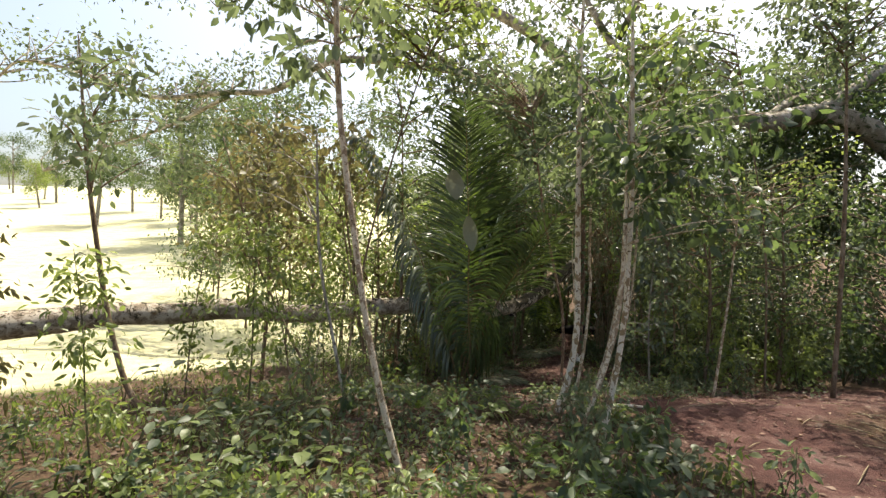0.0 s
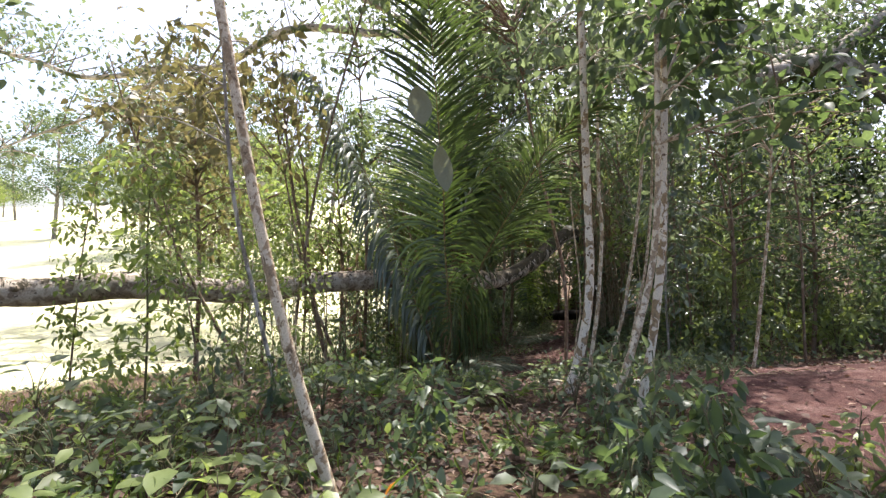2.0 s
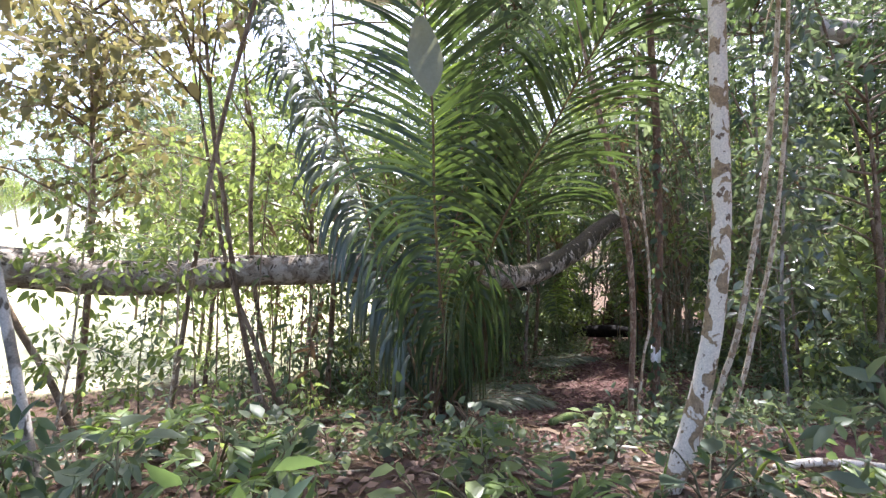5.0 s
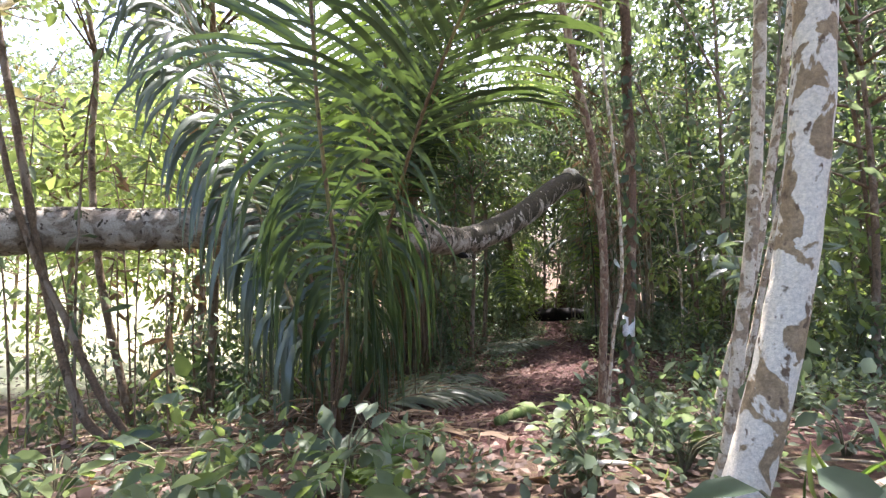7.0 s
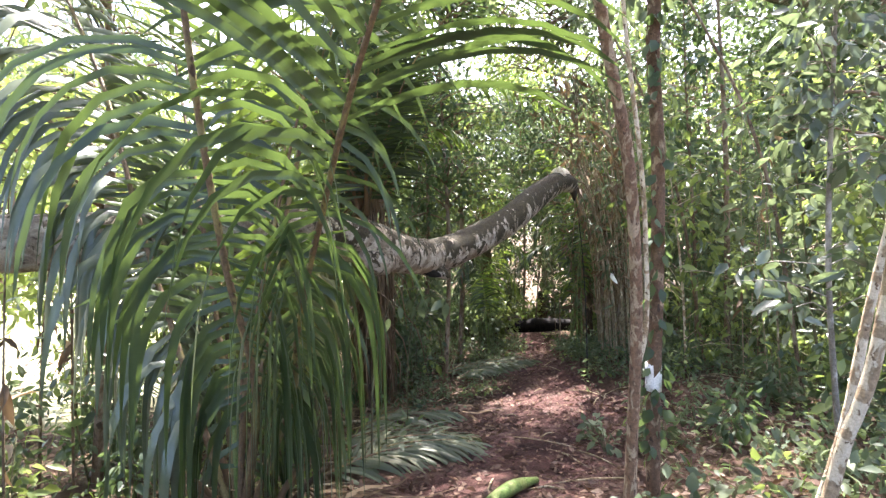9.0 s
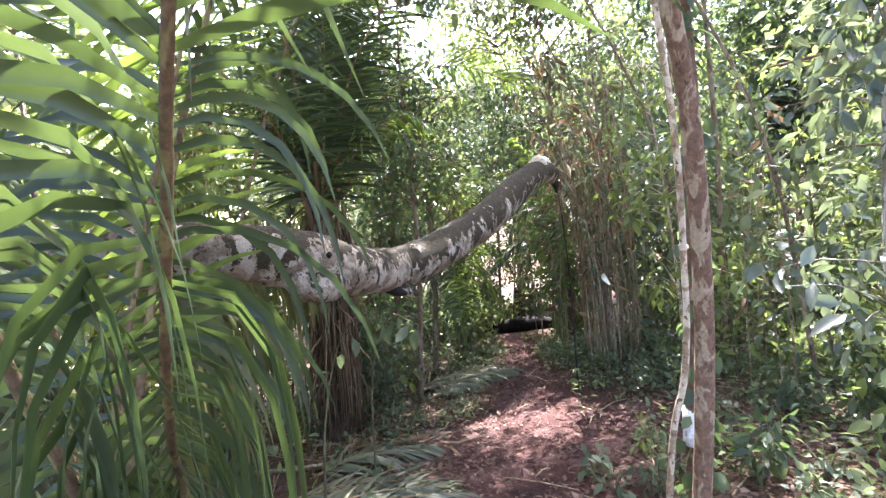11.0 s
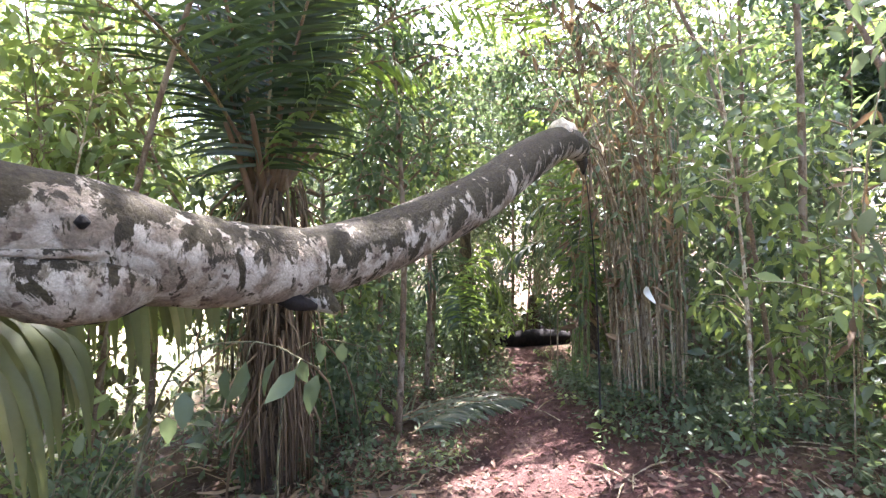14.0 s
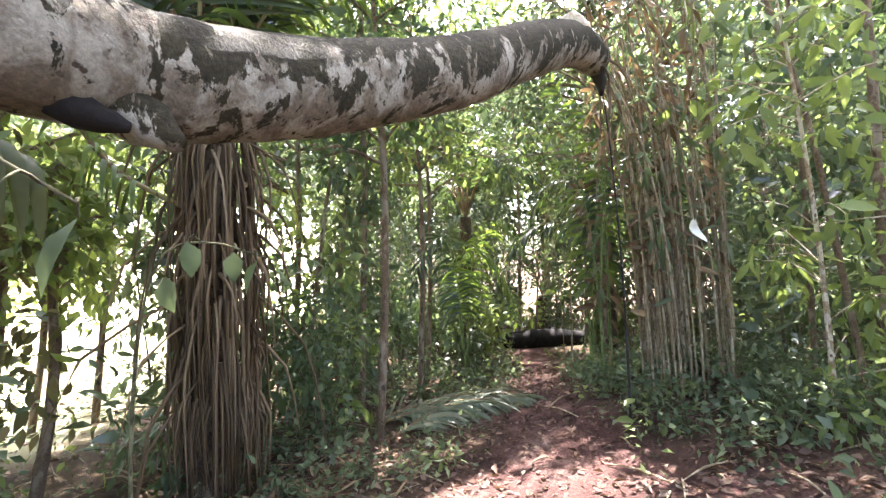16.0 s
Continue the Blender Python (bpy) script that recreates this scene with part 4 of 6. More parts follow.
def shrub(radius, tall, n, size, leaf, label):
    t = thing("shrub", label, "shrub", (0, 0, -50), "shrubs of the undergrowth")
    pieces, tips = [], []
    for k in range(9):
        a, r = RNG.uniform(0, 6.28), radius * RNG.uniform(0.3, 1)
        top = np.array([np.cos(a) * r, np.sin(a) * r, tall * RNG.uniform(0.6, 1.05)])
        pieces.append(tube([(0, 0, -0.08), top * np.array([0.35, 0.35, 0.55]), top], [0.011, 0.008, 0.003], 5, 0.2))
        for s in np.linspace(0.3, 1, n // 9):
            tips.append(top * np.array([s, s, s ** 0.8]) + RNG.normal(0, radius * 0.13, 3))
    v, f = join(pieces)
    part("stem", mesh_of("stem", v, f, STEM), t)
    v, f = sprays(tips, 5, size, size * 0.7, 0.4, "mid")
    part("foliage", mesh_of("foliage", v, f, leaf), t)
    return t


def herb(n, size, leaf, label, tall=0.18):
    """A low plant: short stalks with leaves."""
    t = thing("low_plant", label, "plant", (0, 0, -50), "low plants of the forest floor")
    pos, out, pieces = [], [], []
    for k in range(n):
        a = RNG.uniform(0, 6.28)
        h = tall * RNG.uniform(0.3, 1.0)
        q = np.array([np.cos(a), np.sin(a), 0]) * RNG.uniform(0.3, 1.0) * tall * 0.8 + np.array([0, 0, h])
        pieces.append(tube([(0, 0, -0.03), q * np.array([0.4, 0.4, 0.7]), q], [0.004, 0.003, 0.002], 4, 0.2, closed=False))
        for s in (0.65, 1.0):
            pos.append(q * s)
            out.append(np.array([np.cos(a), np.sin(a), 0]) + RNG.normal(0, 0.5, 3))
    v, f = join(pieces)
    part("stem", mesh_of("stem", v, f, STEM), t)
    v, f = leaves(np.array(pos), np.array(out), size * RNG.uniform(0.6, 1.2, len(pos)), 1.1, "leaf", 0.3, 0.9)
    part("foliage", mesh_of("foliage", v, f, leaf), t)
    return t


ROUTE = np.array([e[1][:2] for e in PATH])


def in_sun_gap(x, y, high):
    """Whether a plant of that height would stand in the light of a gap."""
    for a, b, r in SUN_SPOTS:
        for h in np.arange(1.0, high, 0.5):
            if math.hypot(x - a - SUN_DIR.x / SUN_DIR.z * h, y - b - SUN_DIR.y / SUN_DIR.z * h) < r + 0.25:
                return True
    return False


FIELD_VIEW = np.array([(0.1, 6.5), (-1.0, 8.2), (-3.4, 12.0)])


def place(variants, spots, lo=0.8, hi=1.2, clear=0.7, sink=0.0, high=0.0):
    """Copies of the variants at the spots, none on the camera's way."""
    for i, (x, y) in enumerate(spots):
        if dist_to(ROUTE, x, y) < clear or (high and in_sun_gap(x, y, high)) or dist_to(FIELD_VIEW, x, y) < 0.42:
            continue
        s = RNG.uniform(lo, hi)
        m = pose(*on_ground(x, y, -sink), RNG.normal(0, 4), RNG.normal(0, 4), RNG.uniform(0, 360)) @ Matrix.Scale(s, 4)
        src = variants[i % len(variants)]
        c = copy_thing(src, Matrix.Identity(4))
        c.matrix_basis = m


def discard(variants):
    for t in variants:
        for o in (*t.children_recursive, t):
            bpy.data.objects.remove(o)


def scatter(n, x0, x1, y0, y1, gap, keep=lambda x, y: True):
    out = []
    for _ in range(n * 30):
        if len(out) >= n:
            break
        x, y = RNG.uniform(x0, x1), RNG.uniform(y0, y1)
        if keep(x, y) and all((x - a) ** 2 + (y - b) ** 2 > gap * gap for a, b in out):
            out.append((x, y))
    return out


def off_path(x, y, share=0.35):
    return float(bare_share(x, y)) < share


def right_of_way(x, y):
    """The dense side of the wood, beyond the red clearing and the path."""
    return off_path(x, y, 0.2) and x > np.interp(y, (-6, 3, 4.5, 7, 13, 30), (9.5, 7.5, 3.6, 4.5, 5.8, 8.0))


def left_of_way(x, y):
    """Between the path and the sunny field."""
    return (y - x < 10.3 or x > -1.0) and x < np.interp(y, (0, 4, 6, 9, 13, 30), (-1.9, -1.2, 0.4, 1.5, 3.2, 5.0))


tall = [sapling(h, n, s, l, b, t) for h, n, s, l, b, t in (
    (4.4, 58, 0.15, LEAF_SHINY, BARK_GREY, "slender sapling with green leaves and a grey stem"),
    (5.2, 66, 0.135, LEAF_DARK, BARK_BROWN, "tall thin sapling with small dark leaves"),
    (3.6, 50, 0.165, LEAF, STEM, "young tree with broad green leaves on thin twigs"),
    (4.8, 58, 0.14, LEAF_SHINY, BARK_TAN, "thin tan-stemmed sapling with light green leaves"))]
sunny = [sapling(h, n, s, l, b, t, low=0.15) for h, n, s, l, b, t in (
    (3.2, 48, 0.14, LEAF_BRIGHT, STEM, "sunlit sapling with yellow-green leaves at the field's edge"),
    (4.2, 55, 0.13, LEAF_BRIGHT, BARK_BROWN, "thin sapling with bright leaves beside the field"),
    (4.0, 55, 0.14, LEAF_RUSTY, BARK_BROWN, "sapling with rusty brown and olive leaves"))]
shrubs = [shrub(r, t, n, s, l, d) for r, t, n, s, l, d in (
    (0.55, 1.1, 72, 0.13, LEAF, "leafy green shrub under the trees"),
    (0.6, 1.5, 90, 0.12, LEAF_DARK, "dense dark shrub with small leaves"),
    (0.45, 0.8, 60, 0.13, LEAF_BRIGHT, "low light green shrub with broad leaves"))]

broad = [sapling(h, n, s, l, b, t, 0.55, 0.12) for h, n, s, l, b, t in (
    (2.6, 30, 0.14, LEAF_SHINY, STEM, "young tree with glossy hanging leaves"),
    (2.0, 24, 0.14, LEAF_BRIGHT, STEM, "slender young tree with oval light green leaves"),
    (3.2, 36, 0.13, LEAF_BRIGHT, BARK_TAN, "thin young tree with yellow-green leaves"))]
place(broad, [(4.5, 5.3), (4.9, 6.4), (4.4, 6.6), (5.4, 5.6), (5.0, 4.4), (6.0, 7.4), (5.0, 7.6), (5.6, 4.6), (-0.9, 6.4), (0.0, 8.3), (1.0, 9.2), (6.6, 5.9), (-1.5, 5.6), (7.0, 4.4), (-1.9, 8.4), (-0.7, 8.9), (-0.6, 6.9), (-0.9, 7.7), (-0.2, 7.9), (-1.3, 8.2)], 0.8, 1.25, high=2.6)
place(broad, [(-2.2, 4.2), (-2.9, 2.9), (-0.95, 4.9), (-1.7, 5.0), (-2.9, 4.6), (-2.1, 2.3), (-3.3, 3.8), (-1.2, 6.0), (-2.6, 1.9)], 0.42, 0.7)
discard(broad)
sprouts = [sapling(h, n, s, l, STEM, t, 0.16, 0.3) for h, n, s, l, t in (
    (0.55, 6, 0.12, LEAF_BRIGHT, "small upright seedling with light green leaves"),
    (0.8, 9, 0.1, LEAF, "knee-high seedling with green leaves"),
    (0.65, 7, 0.14, LEAF_DARK, "young seedling with broad dark leaves"))]
place(sprouts, scatter(22, -3.6, 2.4, -3.0, 1.2, 0.4, lambda x, y: off_path(x, y, 0.5)), 0.6, 1.1, 0.45)
place(sprouts, scatter(14, -2.4, 0.2, 3.6, 7.5, 0.35, lambda x, y: off_path(x, y, 0.4)), 0.7, 1.3, 0.8)
place(sprouts, scatter(9, 2.6, 5.0, 3.2, 6.5, 0.35, lambda x, y: x > 1.2 + 0.45 * (y - 2.0) and not (2.4 < x < 3.7 and y > 5.4)), 0.6, 1.1, 0.8)
discard(sprouts)
place(tall, scatter(36, 3, 12, 4.2, 16, 0.7, right_of_way), 0.75, 1.2, high=5.0)
place(tall, scatter(16, 4, 16, 10, 24, 1.0, lambda x, y: right_of_way(x, y)), 1.0, 1.6, high=5.0)
place(tall, scatter(22, 0.2, 5, 8.8, 20, 0.7, left_of_way), 0.7, 1.2, high=5.0)
place(tall, [(3.6, 3.9), (4.3, 4.9)], 0.8, 1.1, high=5.0)
place(tall, [(3.2, 15.5), (5.0, 16.4), (6.6, 15.2), (4.2, 18.0), (7.5, 18.5), (5.6, 19.5)], 0.9, 1.3, high=5.0)
place(shrubs, scatter(44, 4, 12, 3.6, 14, 0.7, lambda x, y: right_of_way(x - 1.1, y)), 0.8, 1.3)
place(shrubs, scatter(17, 0.4, 4, 8.0, 15, 0.6, left_of_way), 0.7, 1.3)
place(shrubs, [(3.4, 14.2), (4.6, 14.9), (5.8, 14.4), (6.8, 13.6), (4.0, 16.2), (5.4, 17.0), (3.4, 13.7), (4.1, 14.1), (4.8, 14.2), (5.5, 14.1), (6.3, 13.2), (2.8, 13.4), (2.6, 12.2), (2.2, 11.3), (3.1, 11.5), (2.8, 11.0), (5.1, 11.3), (5.4, 10.8)], 0.9, 1.4)
place(tall, [(3.7, 13.6), (4.9, 13.8), (5.5, 14.0), (2.7, 12.9), (4.3, 14.4), (6.0, 12.4)], 0.6, 1.0, high=5.0)
place(sunny, scatter(8, -2.6, -0.6, 6.4, 10, 0.6, lambda x, y: left_of_way(x, y)), 0.6, 1.0)
place(shrubs, scatter(5, -0.9, 0.2, 6.0, 7.6, 0.45), 0.4, 0.7)
place(sunny, [(-2.0, 7.4), (-1.4, 8.5), (-0.6, 9.3), (-2.9, 6.9), (-1.0, 6.6)], 0.6, 0.9)
place(sunny, [(-3.3, 1.2), (-4.6, 1.9), (-5.6, -0.2), (-3.9, -0.9), (-2.6, 1.0)], 0.6, 0.9)
discard(tall + sunny + shrubs)


# ---- the big spreading tree and the wood behind ----
def big_tree():
    t = thing("spreading_tree", "large old tree with long mossy limbs and thin crown", "tree", (0, 0, 0))
    v, f = tube([on_ground(16.0, 8.5, -0.2), (15.0, 9.0, 4.0), (13.4, 9.7, 6.7), (11.63, 10, 7.5), (9.88, 10, 7.2), (8.15, 10, 7.46), (6.61, 10, 7.55), (5.6, 11.2, 7.9), (4.8, 12.2, 8.6)], [0.5, 0.44, 0.4, 0.36, 0.34, 0.3, 0.26, 0.22], 14, 0.2, 0.05)
    part("trunk", mesh_of("trunk", v, f, BARK_LIMB), t)
    limbs = [([(4.8, 12.2, 8.6), (3.02, 12, 10.24), (1.07, 12, 11.32), (-0.67, 12, 11.97), (-2.62, 12, 12.39), (-6.72, 12, 12.39), (-10.4, 12, 12.3), (-15.3, 12, 12.15)], 0.22),
             ([(5.6, 11.2, 7.9), (2.4, 12.8, 9.0), (-0.2, 13, 9.72), (-2.48, 13, 10.16), (-4.98, 13, 9.8), (-7.45, 13, 8.74), (-9.25, 13, 8.5), (-12.2, 13, 8.53), (-14.4, 13, 9.15), (-17.3, 13, 9.58), (-18.6, 13, 8.8)], 0.2),
             ([(-0.2, 13, 9.72), (-2.02, 13, 10.63), (-3.86, 13, 11.54), (-5.69, 13, 12.22), (-7.51, 13, 12.56), (-9.77, 13, 11.95)], 0.12),
             ([(11.63, 10, 7.6), (13.2, 10, 8.57), (14.6, 10, 9.7), (15.4, 10, 11.0)], 0.26),
             ([(6.61, 10, 7.55), (5.66, 10, 8.8), (4.9, 10, 9.8), (3.75, 10, 11.13), (2.8, 10, 12.3)], 0.2),
             ([(9.88, 10, 7.3), (11.5, 11, 8.4), (13.5, 12, 8.9), (16, 12, 9.4)], 0.18),
             ([(-9.25, 13, 8.5), (-12, 13.4, 7.2), (-15, 13.6, 6.2), (-17, 13.5, 5.4)], 0.09),
             ([(4.9, 10, 9.8), (6.0, 9, 11.5), (7.5, 8, 13)], 0.14)]
    tips = []
    for line, r in limbs:
        line = [np.array(p) + (RNG.normal(0, 0.13, 3) if 0 < k < len(line) - 1 else 0) for k, p in enumerate(line)]
        pieces = [tube(line, [r, r * 0.75, r * 0.5, r * 0.2], 10, 0.2, 0.06)]
        c = curve_through(line, 0.5)
        for p in c[len(c) // 6:]:
            for _ in range(3):
                e = p + RNG.normal(0, 1, 3) * np.array([0.9, 0.6, 0.6]) + np.array([0, 1.0, 0.9])
                pieces.append(tube([p, (p + e) / 2 + RNG.normal(0, 0.12, 3), e], [0.03, 0.02, 0.006], 5, 0.4))
                for u in (0.7, 0.85, 1.0, 1.1):
                    tips.append(p + (e - p) * u + RNG.normal(0, 0.2, 3))
        v, f = join(pieces)
        part("limb", mesh_of("limb", v, f, BARK_LIMB), t)
    tips = np.array(tips)
    tips = tips[((tips[:, 0] > 0.5) & (tips[:, 0] < 7.0)) | (RNG.uniform(0, 1, len(tips)) < 0.5)]
    v, f = sprays(sun_gap(tips, 0.5), 11, 0.22, 0.28, 0.3, "far")
    part("crown", mesh_of("crown", v, f, LEAF), t)


big_tree()


def wood_tree(tall_m, wide, n, size, leaf, label):
    t = thing("forest_tree", label, "tree", (0, 0, -50), "trees of the wood behind")
    pieces = [tube([(0, 0, -0.3), (0.1, 0, tall_m * 0.4), (-0.1, 0.1, tall_m * 0.9)], [0.16, 0.12, 0.04], 8, 0.4, 0.04)]
    tips = []
    for k in range(18):
        h = tall_m * RNG.uniform(0.25, 0.9)
        a = RNG.uniform(0, 6.28)
        r = wide * RNG.uniform(0.4, 1.0)
        q = np.array([np.cos(a) * r, np.sin(a) * r, min(tall_m, h + r * RNG.uniform(0.1, 0.7))])
        pieces.append(tube([(0, 0, h), q * np.array([0.5, 0.5, 1]), q], [0.05, 0.035, 0.01], 6, 0.3))
        for _ in range(n // 18):
            tips.append(np.array([0, 0, h]) + (q - np.array([0, 0, h])) * RNG.uniform(0.35, 1.1) + RNG.normal(0, 0.4, 3))
    v, f = join(pieces)
    part("trunk", mesh_of("trunk", v, f, BARK_GREY), t)
    v, f = sprays(tips, 9, size, 0.22, 0.3, "far")
    part("crown", mesh_of("crown", v, f, leaf), t)
    return t


woods = [wood_tree(9, 2.6, 420, 0.24, LEAF, "leafy forest tree in full green leaf"), wood_tree(11, 3.0, 480, 0.24, LEAF_DARK, "tall dark green forest tree"),
         wood_tree(7, 2.4, 380, 0.24, LEAF_BRIGHT, "sunlit yellow-green forest tree")]
dense = [wood_tree(10, 3.0, 1100, 0.24, LEAF, "dense leafy forest tree closing the view"), wood_tree(11, 3.2, 1200, 0.24, LEAF_DARK, "dense dark forest tree behind the path")]
place(dense, [(3.4, 18.2), (6.8, 18.0), (0.2, 17.0), (10.0, 16.4), (5.2, 23.0), (12.4, 13.5), (14.0, 5.0)], 0.85, 1.0)
discard(dense)
place(woods, [(13, 15), (15, 10), (16, 18), (13.5, 5), (14.5, 1), (6, 25), (15, 24), (14.5, 11.5)], 0.75, 1.15)
place(woods, [(-14, 30), (-19, 34), (-24, 38), (-30, 48), (-38, 44), (-12, 38), (-17, 48), (-45, 60), (-60, 62), (-33, 64), (-24, 58), (-75, 80), (-52, 82), (-13, 27), (-16, 29), (-22, 32), (-10, 42), (-20, 52), (-28, 55), (-36, 52), (-42, 70), (-66, 72), (-30, 75), (-20, 70), (-48, 95), (-80, 100), (-62, 98), (-35, 90), (-95, 95), (-110, 110)], 0.9, 1.6)
discard(woods)


# ---- palms farther on, canes, and what lies on the ground ----
def far_palm(x, y, reach, n, label, trunk_top=0.9, thick=0.2, hanging=()):
    p = thing("palm", label, "palm", (0, 0, 0))
    z = float(height(x, y))
    if hanging:
        frond(p, hanging, 34, 0.42, 1.5, bare=0.1, material=LEAF_GREY, width=0.045)
    v, f = tube([(x, y, z - 0.1), (x, y, z + trunk_top * 0.6), (x, y, z + trunk_top)], [thick, thick * 0.85, thick * 0.5], 10, 0.1, 0.1)
    part("trunk", mesh_of("trunk", v, f, PALM_TRUNK), p)
    for k in range(n):
        a = k * 2.4 + 0.7
        o = np.array([np.cos(a), np.sin(a), 0])
        rise, r = RNG.uniform(0.9, 2.0) * reach, RNG.uniform(0.7, 1.1) * reach
        b = np.array([x, y, z + trunk_top])
        frond(p, [b, b + o * 0.3 * r + np.array([0, 0, 0.55 * rise]), b + o * 0.8 * r + np.array([0, 0, 0.9 * rise]), b + o * 1.5 * r + np.array([0, 0, 0.8 * rise]), b + o * 2.0 * r + np.array([0, 0, 0.3 * rise])], 30, 0.6, 1.4, bare=0.2, material=PALM_OLD if k % 4 == 0 else PALM)


far_palm(3.05, 11.9, 1.0, 13, "feather palm with a dark trunk beside a log", 2.5, 0.19)
far_palm(5.6, 15.2, 1.1, 11, "feather palm closing the view along the path")
far_palm(4.9, 10.4, 0.8, 9, "feather palm with hanging fronds behind the canes", 1.5, 0.08, [(4.9, 10.4, 1.0), (4.95, 11.3, 2.9), (4.85, 11.9, 3.1), (4.72, 12.0, 2.5), (4.62, 12.0, 1.5), (4.55, 12.0, 0.7)])
far_palm(8.2, 9.0, 0.9, 9, "feather palm inside the thicket")


def young_palm(x, y, label, lines, longest):
    p = thing("palm", label, "palm", (0, 0, 0))
    b = on_ground(x, y, -0.03)
    for k, line in enumerate(lines):
        frond(p, [b] + line, 34, longest, 1.3, bare=0.3, material=PALM_LIT if k % 2 == 0 else PALM, rachis=RACHIS_GREEN, r0=0.011, width=0.034, sweep=0.25, side_lift=0.0)


young_palm(2.72, 10.45, "young feather palm with bright arching fronds beside the path",
           [[(2.62, 10.4, 0.8), (2.8, 10.3, 1.37), (3.2, 10.25, 1.05), (3.42, 10.2, 0.25)], [(2.6, 10.3, 0.9), (2.4, 10.1, 1.5), (2.1, 9.9, 1.3), (1.9, 9.8, 0.7)],
            [(2.8, 10.4, 0.9), (2.95, 10.2, 1.6), (3.2, 9.9, 1.7), (3.4, 9.7, 1.2)], [(2.65, 10.6, 1.0), (2.5, 10.8, 1.9), (2.3, 11.0, 2.0)]], 0.42)
young_palm(3.8, 8.85, "young feather palm with yellow-green fronds among canes",
           [[(3.85, 8.75, 1.0), (3.74, 8.7, 1.94), (3.6, 8.7, 2.56), (3.46, 8.7, 3.06), (3.2, 8.6, 3.35)], [(4.0, 8.8, 1.4), (3.95, 8.7, 2.0), (3.85, 8.6, 1.7), (3.74, 8.6, 0.7)],
            [(3.9, 8.9, 1.2), (4.1, 8.8, 2.2), (4.3, 8.7, 2.9), (4.6, 8.6, 3.1)]], 0.42)


def fallen_frond(x, y, turn, length, label, lift=0.05):
    t = thing("fallen_frond", label, "palm frond", (0, 0, 0), "cut palm fronds on the ground")
    d = np.array([math.cos(radians(turn)), math.sin(radians(turn))])
    line = []
    for s in (0, 0.35, 0.7, 1.0):
        q = np.array([x, y]) + d * length * s
        line.append((q[0], q[1], float(height(q[0], q[1])) + lift + 0.1 * math.sin(3.1 * s)))
    frond(t, line, 34, 0.5, 0.55, PALM_OLD, RACHIS, 0.013, 0.03, bare=0.1, sweep=0.8, side_lift=0.0)


for x, y, a, ln in ((0.0, 4.5, 30, 1.4), (0.0, 5.1, 8, 1.35), (0.1, 4.8, 18, 1.3), (0.0, 5.5, -6, 1.35), (0.2, 6.1, 15, 1.2), (1.5, 8.5, 8, 1.3), (1.6, 8.75, 0, 1.25), (1.4, 8.5, 25, 1.4), (1.7, 8.9, -10, 1.4), (1.6, 8.1, 40, 1.3), (2.0, 9.3, -30, 1.2)):
    fallen_frond(x, y, a, ln, "dull green fallen palm frond lying on soil")


def cane(x, y, tall_m, bend, label, r=0.012, mat=None):
    if in_sun_gap(x, y, 3.0):
        return
    t = thing("cane", label, "cane", (0, 0, 0), "canes in the clump by the path")
    x0, y0, z0 = on_ground(x, y, -0.05)
    d = np.array([math.cos(bend[0]), math.sin(bend[0])]) * bend[1]
    line = [(x0, y0, z0), (x0 + d[0] * 0.1, y0 + d[1] * 0.1, z0 + tall_m * 0.4), (x0 + d[0] * 0.4, y0 + d[1] * 0.4, z0 + tall_m * 0.75), (x0 + d[0], y0 + d[1], z0 + tall_m)]
    v, f = tube(line, [r, r * 0.9, r * 0.7, 0.003], 6, 0.15, 0.05)
    part("stem", mesh_of("stem", v, f, mat or STRAW_STEM), t)
    c = curve_through(line, 0.1)
    k = RNG.integers(len(c) // 4, len(c), 16)
    out = RNG.normal(0, 0.6, (16, 3)) + np.array([0, 0, -0.6])
    v, f = leaves(c[k], out, RNG.uniform(0.1, 0.26, 16), 0.45, "leaf")
    part("foliage", mesh_of("foliage", v, f, STRAW if RNG.uniform() < 0.55 else LEAF), t)


STRAW_STEM = bark_material("dry_cane", (0.25, 0.19, 0.11), (0.36, 0.3, 0.2), (0.1, 0.07, 0.04), 14.0)
for k in range(54):
    a = RNG.uniform(0, 6.28)
    r = 0.42 * math.sqrt(RNG.uniform(0, 1))
    cane(4.12 + r * math.cos(a), 7.72 + 1.1 * r * math.sin(a), RNG.uniform(2.6, 4.8), (RNG.normal(3.0, 0.7), RNG.uniform(0.15, 1.1)), "thin dry cane with papery leaves in a clump", RNG.uniform(0.005, 0.014))
for k in range(16):
    a = RNG.uniform(0, 6.28)
    r = 0.16 * math.sqrt(RNG.uniform(0, 1))
    cane(3.6 + r * math.cos(a), 8.3 + r * math.sin(a), RNG.uniform(1.8, 3.4), (RNG.uniform(0, 6.28), RNG.uniform(0.1, 0.5)), "green cane with long narrow hanging leaves", RNG.uniform(0.006, 0.012), RACHIS_GREEN)
for k in range(40):
    cane(RNG.uniform(3.6, 8.0), RNG.uniform(5.2, 10.5), RNG.uniform(2.2, 4.0), (RNG.uniform(0, 6.28), RNG.uniform(0.1, 0.6)), "thin upright dry stem in the thicket", RNG.uniform(0.005, 0.011))
for k in range(22):
    y = RNG.uniform(3.6, 8.5)
    cane(RNG.uniform(-3.2, -0.8), y, RNG.uniform(1.8, 3.6), (RNG.uniform(0, 6.28), RNG.uniform(0.1, 0.5)), "thin upright brown stem beside the field", RNG.uniform(0.006, 0.013), BARK_BROWN)
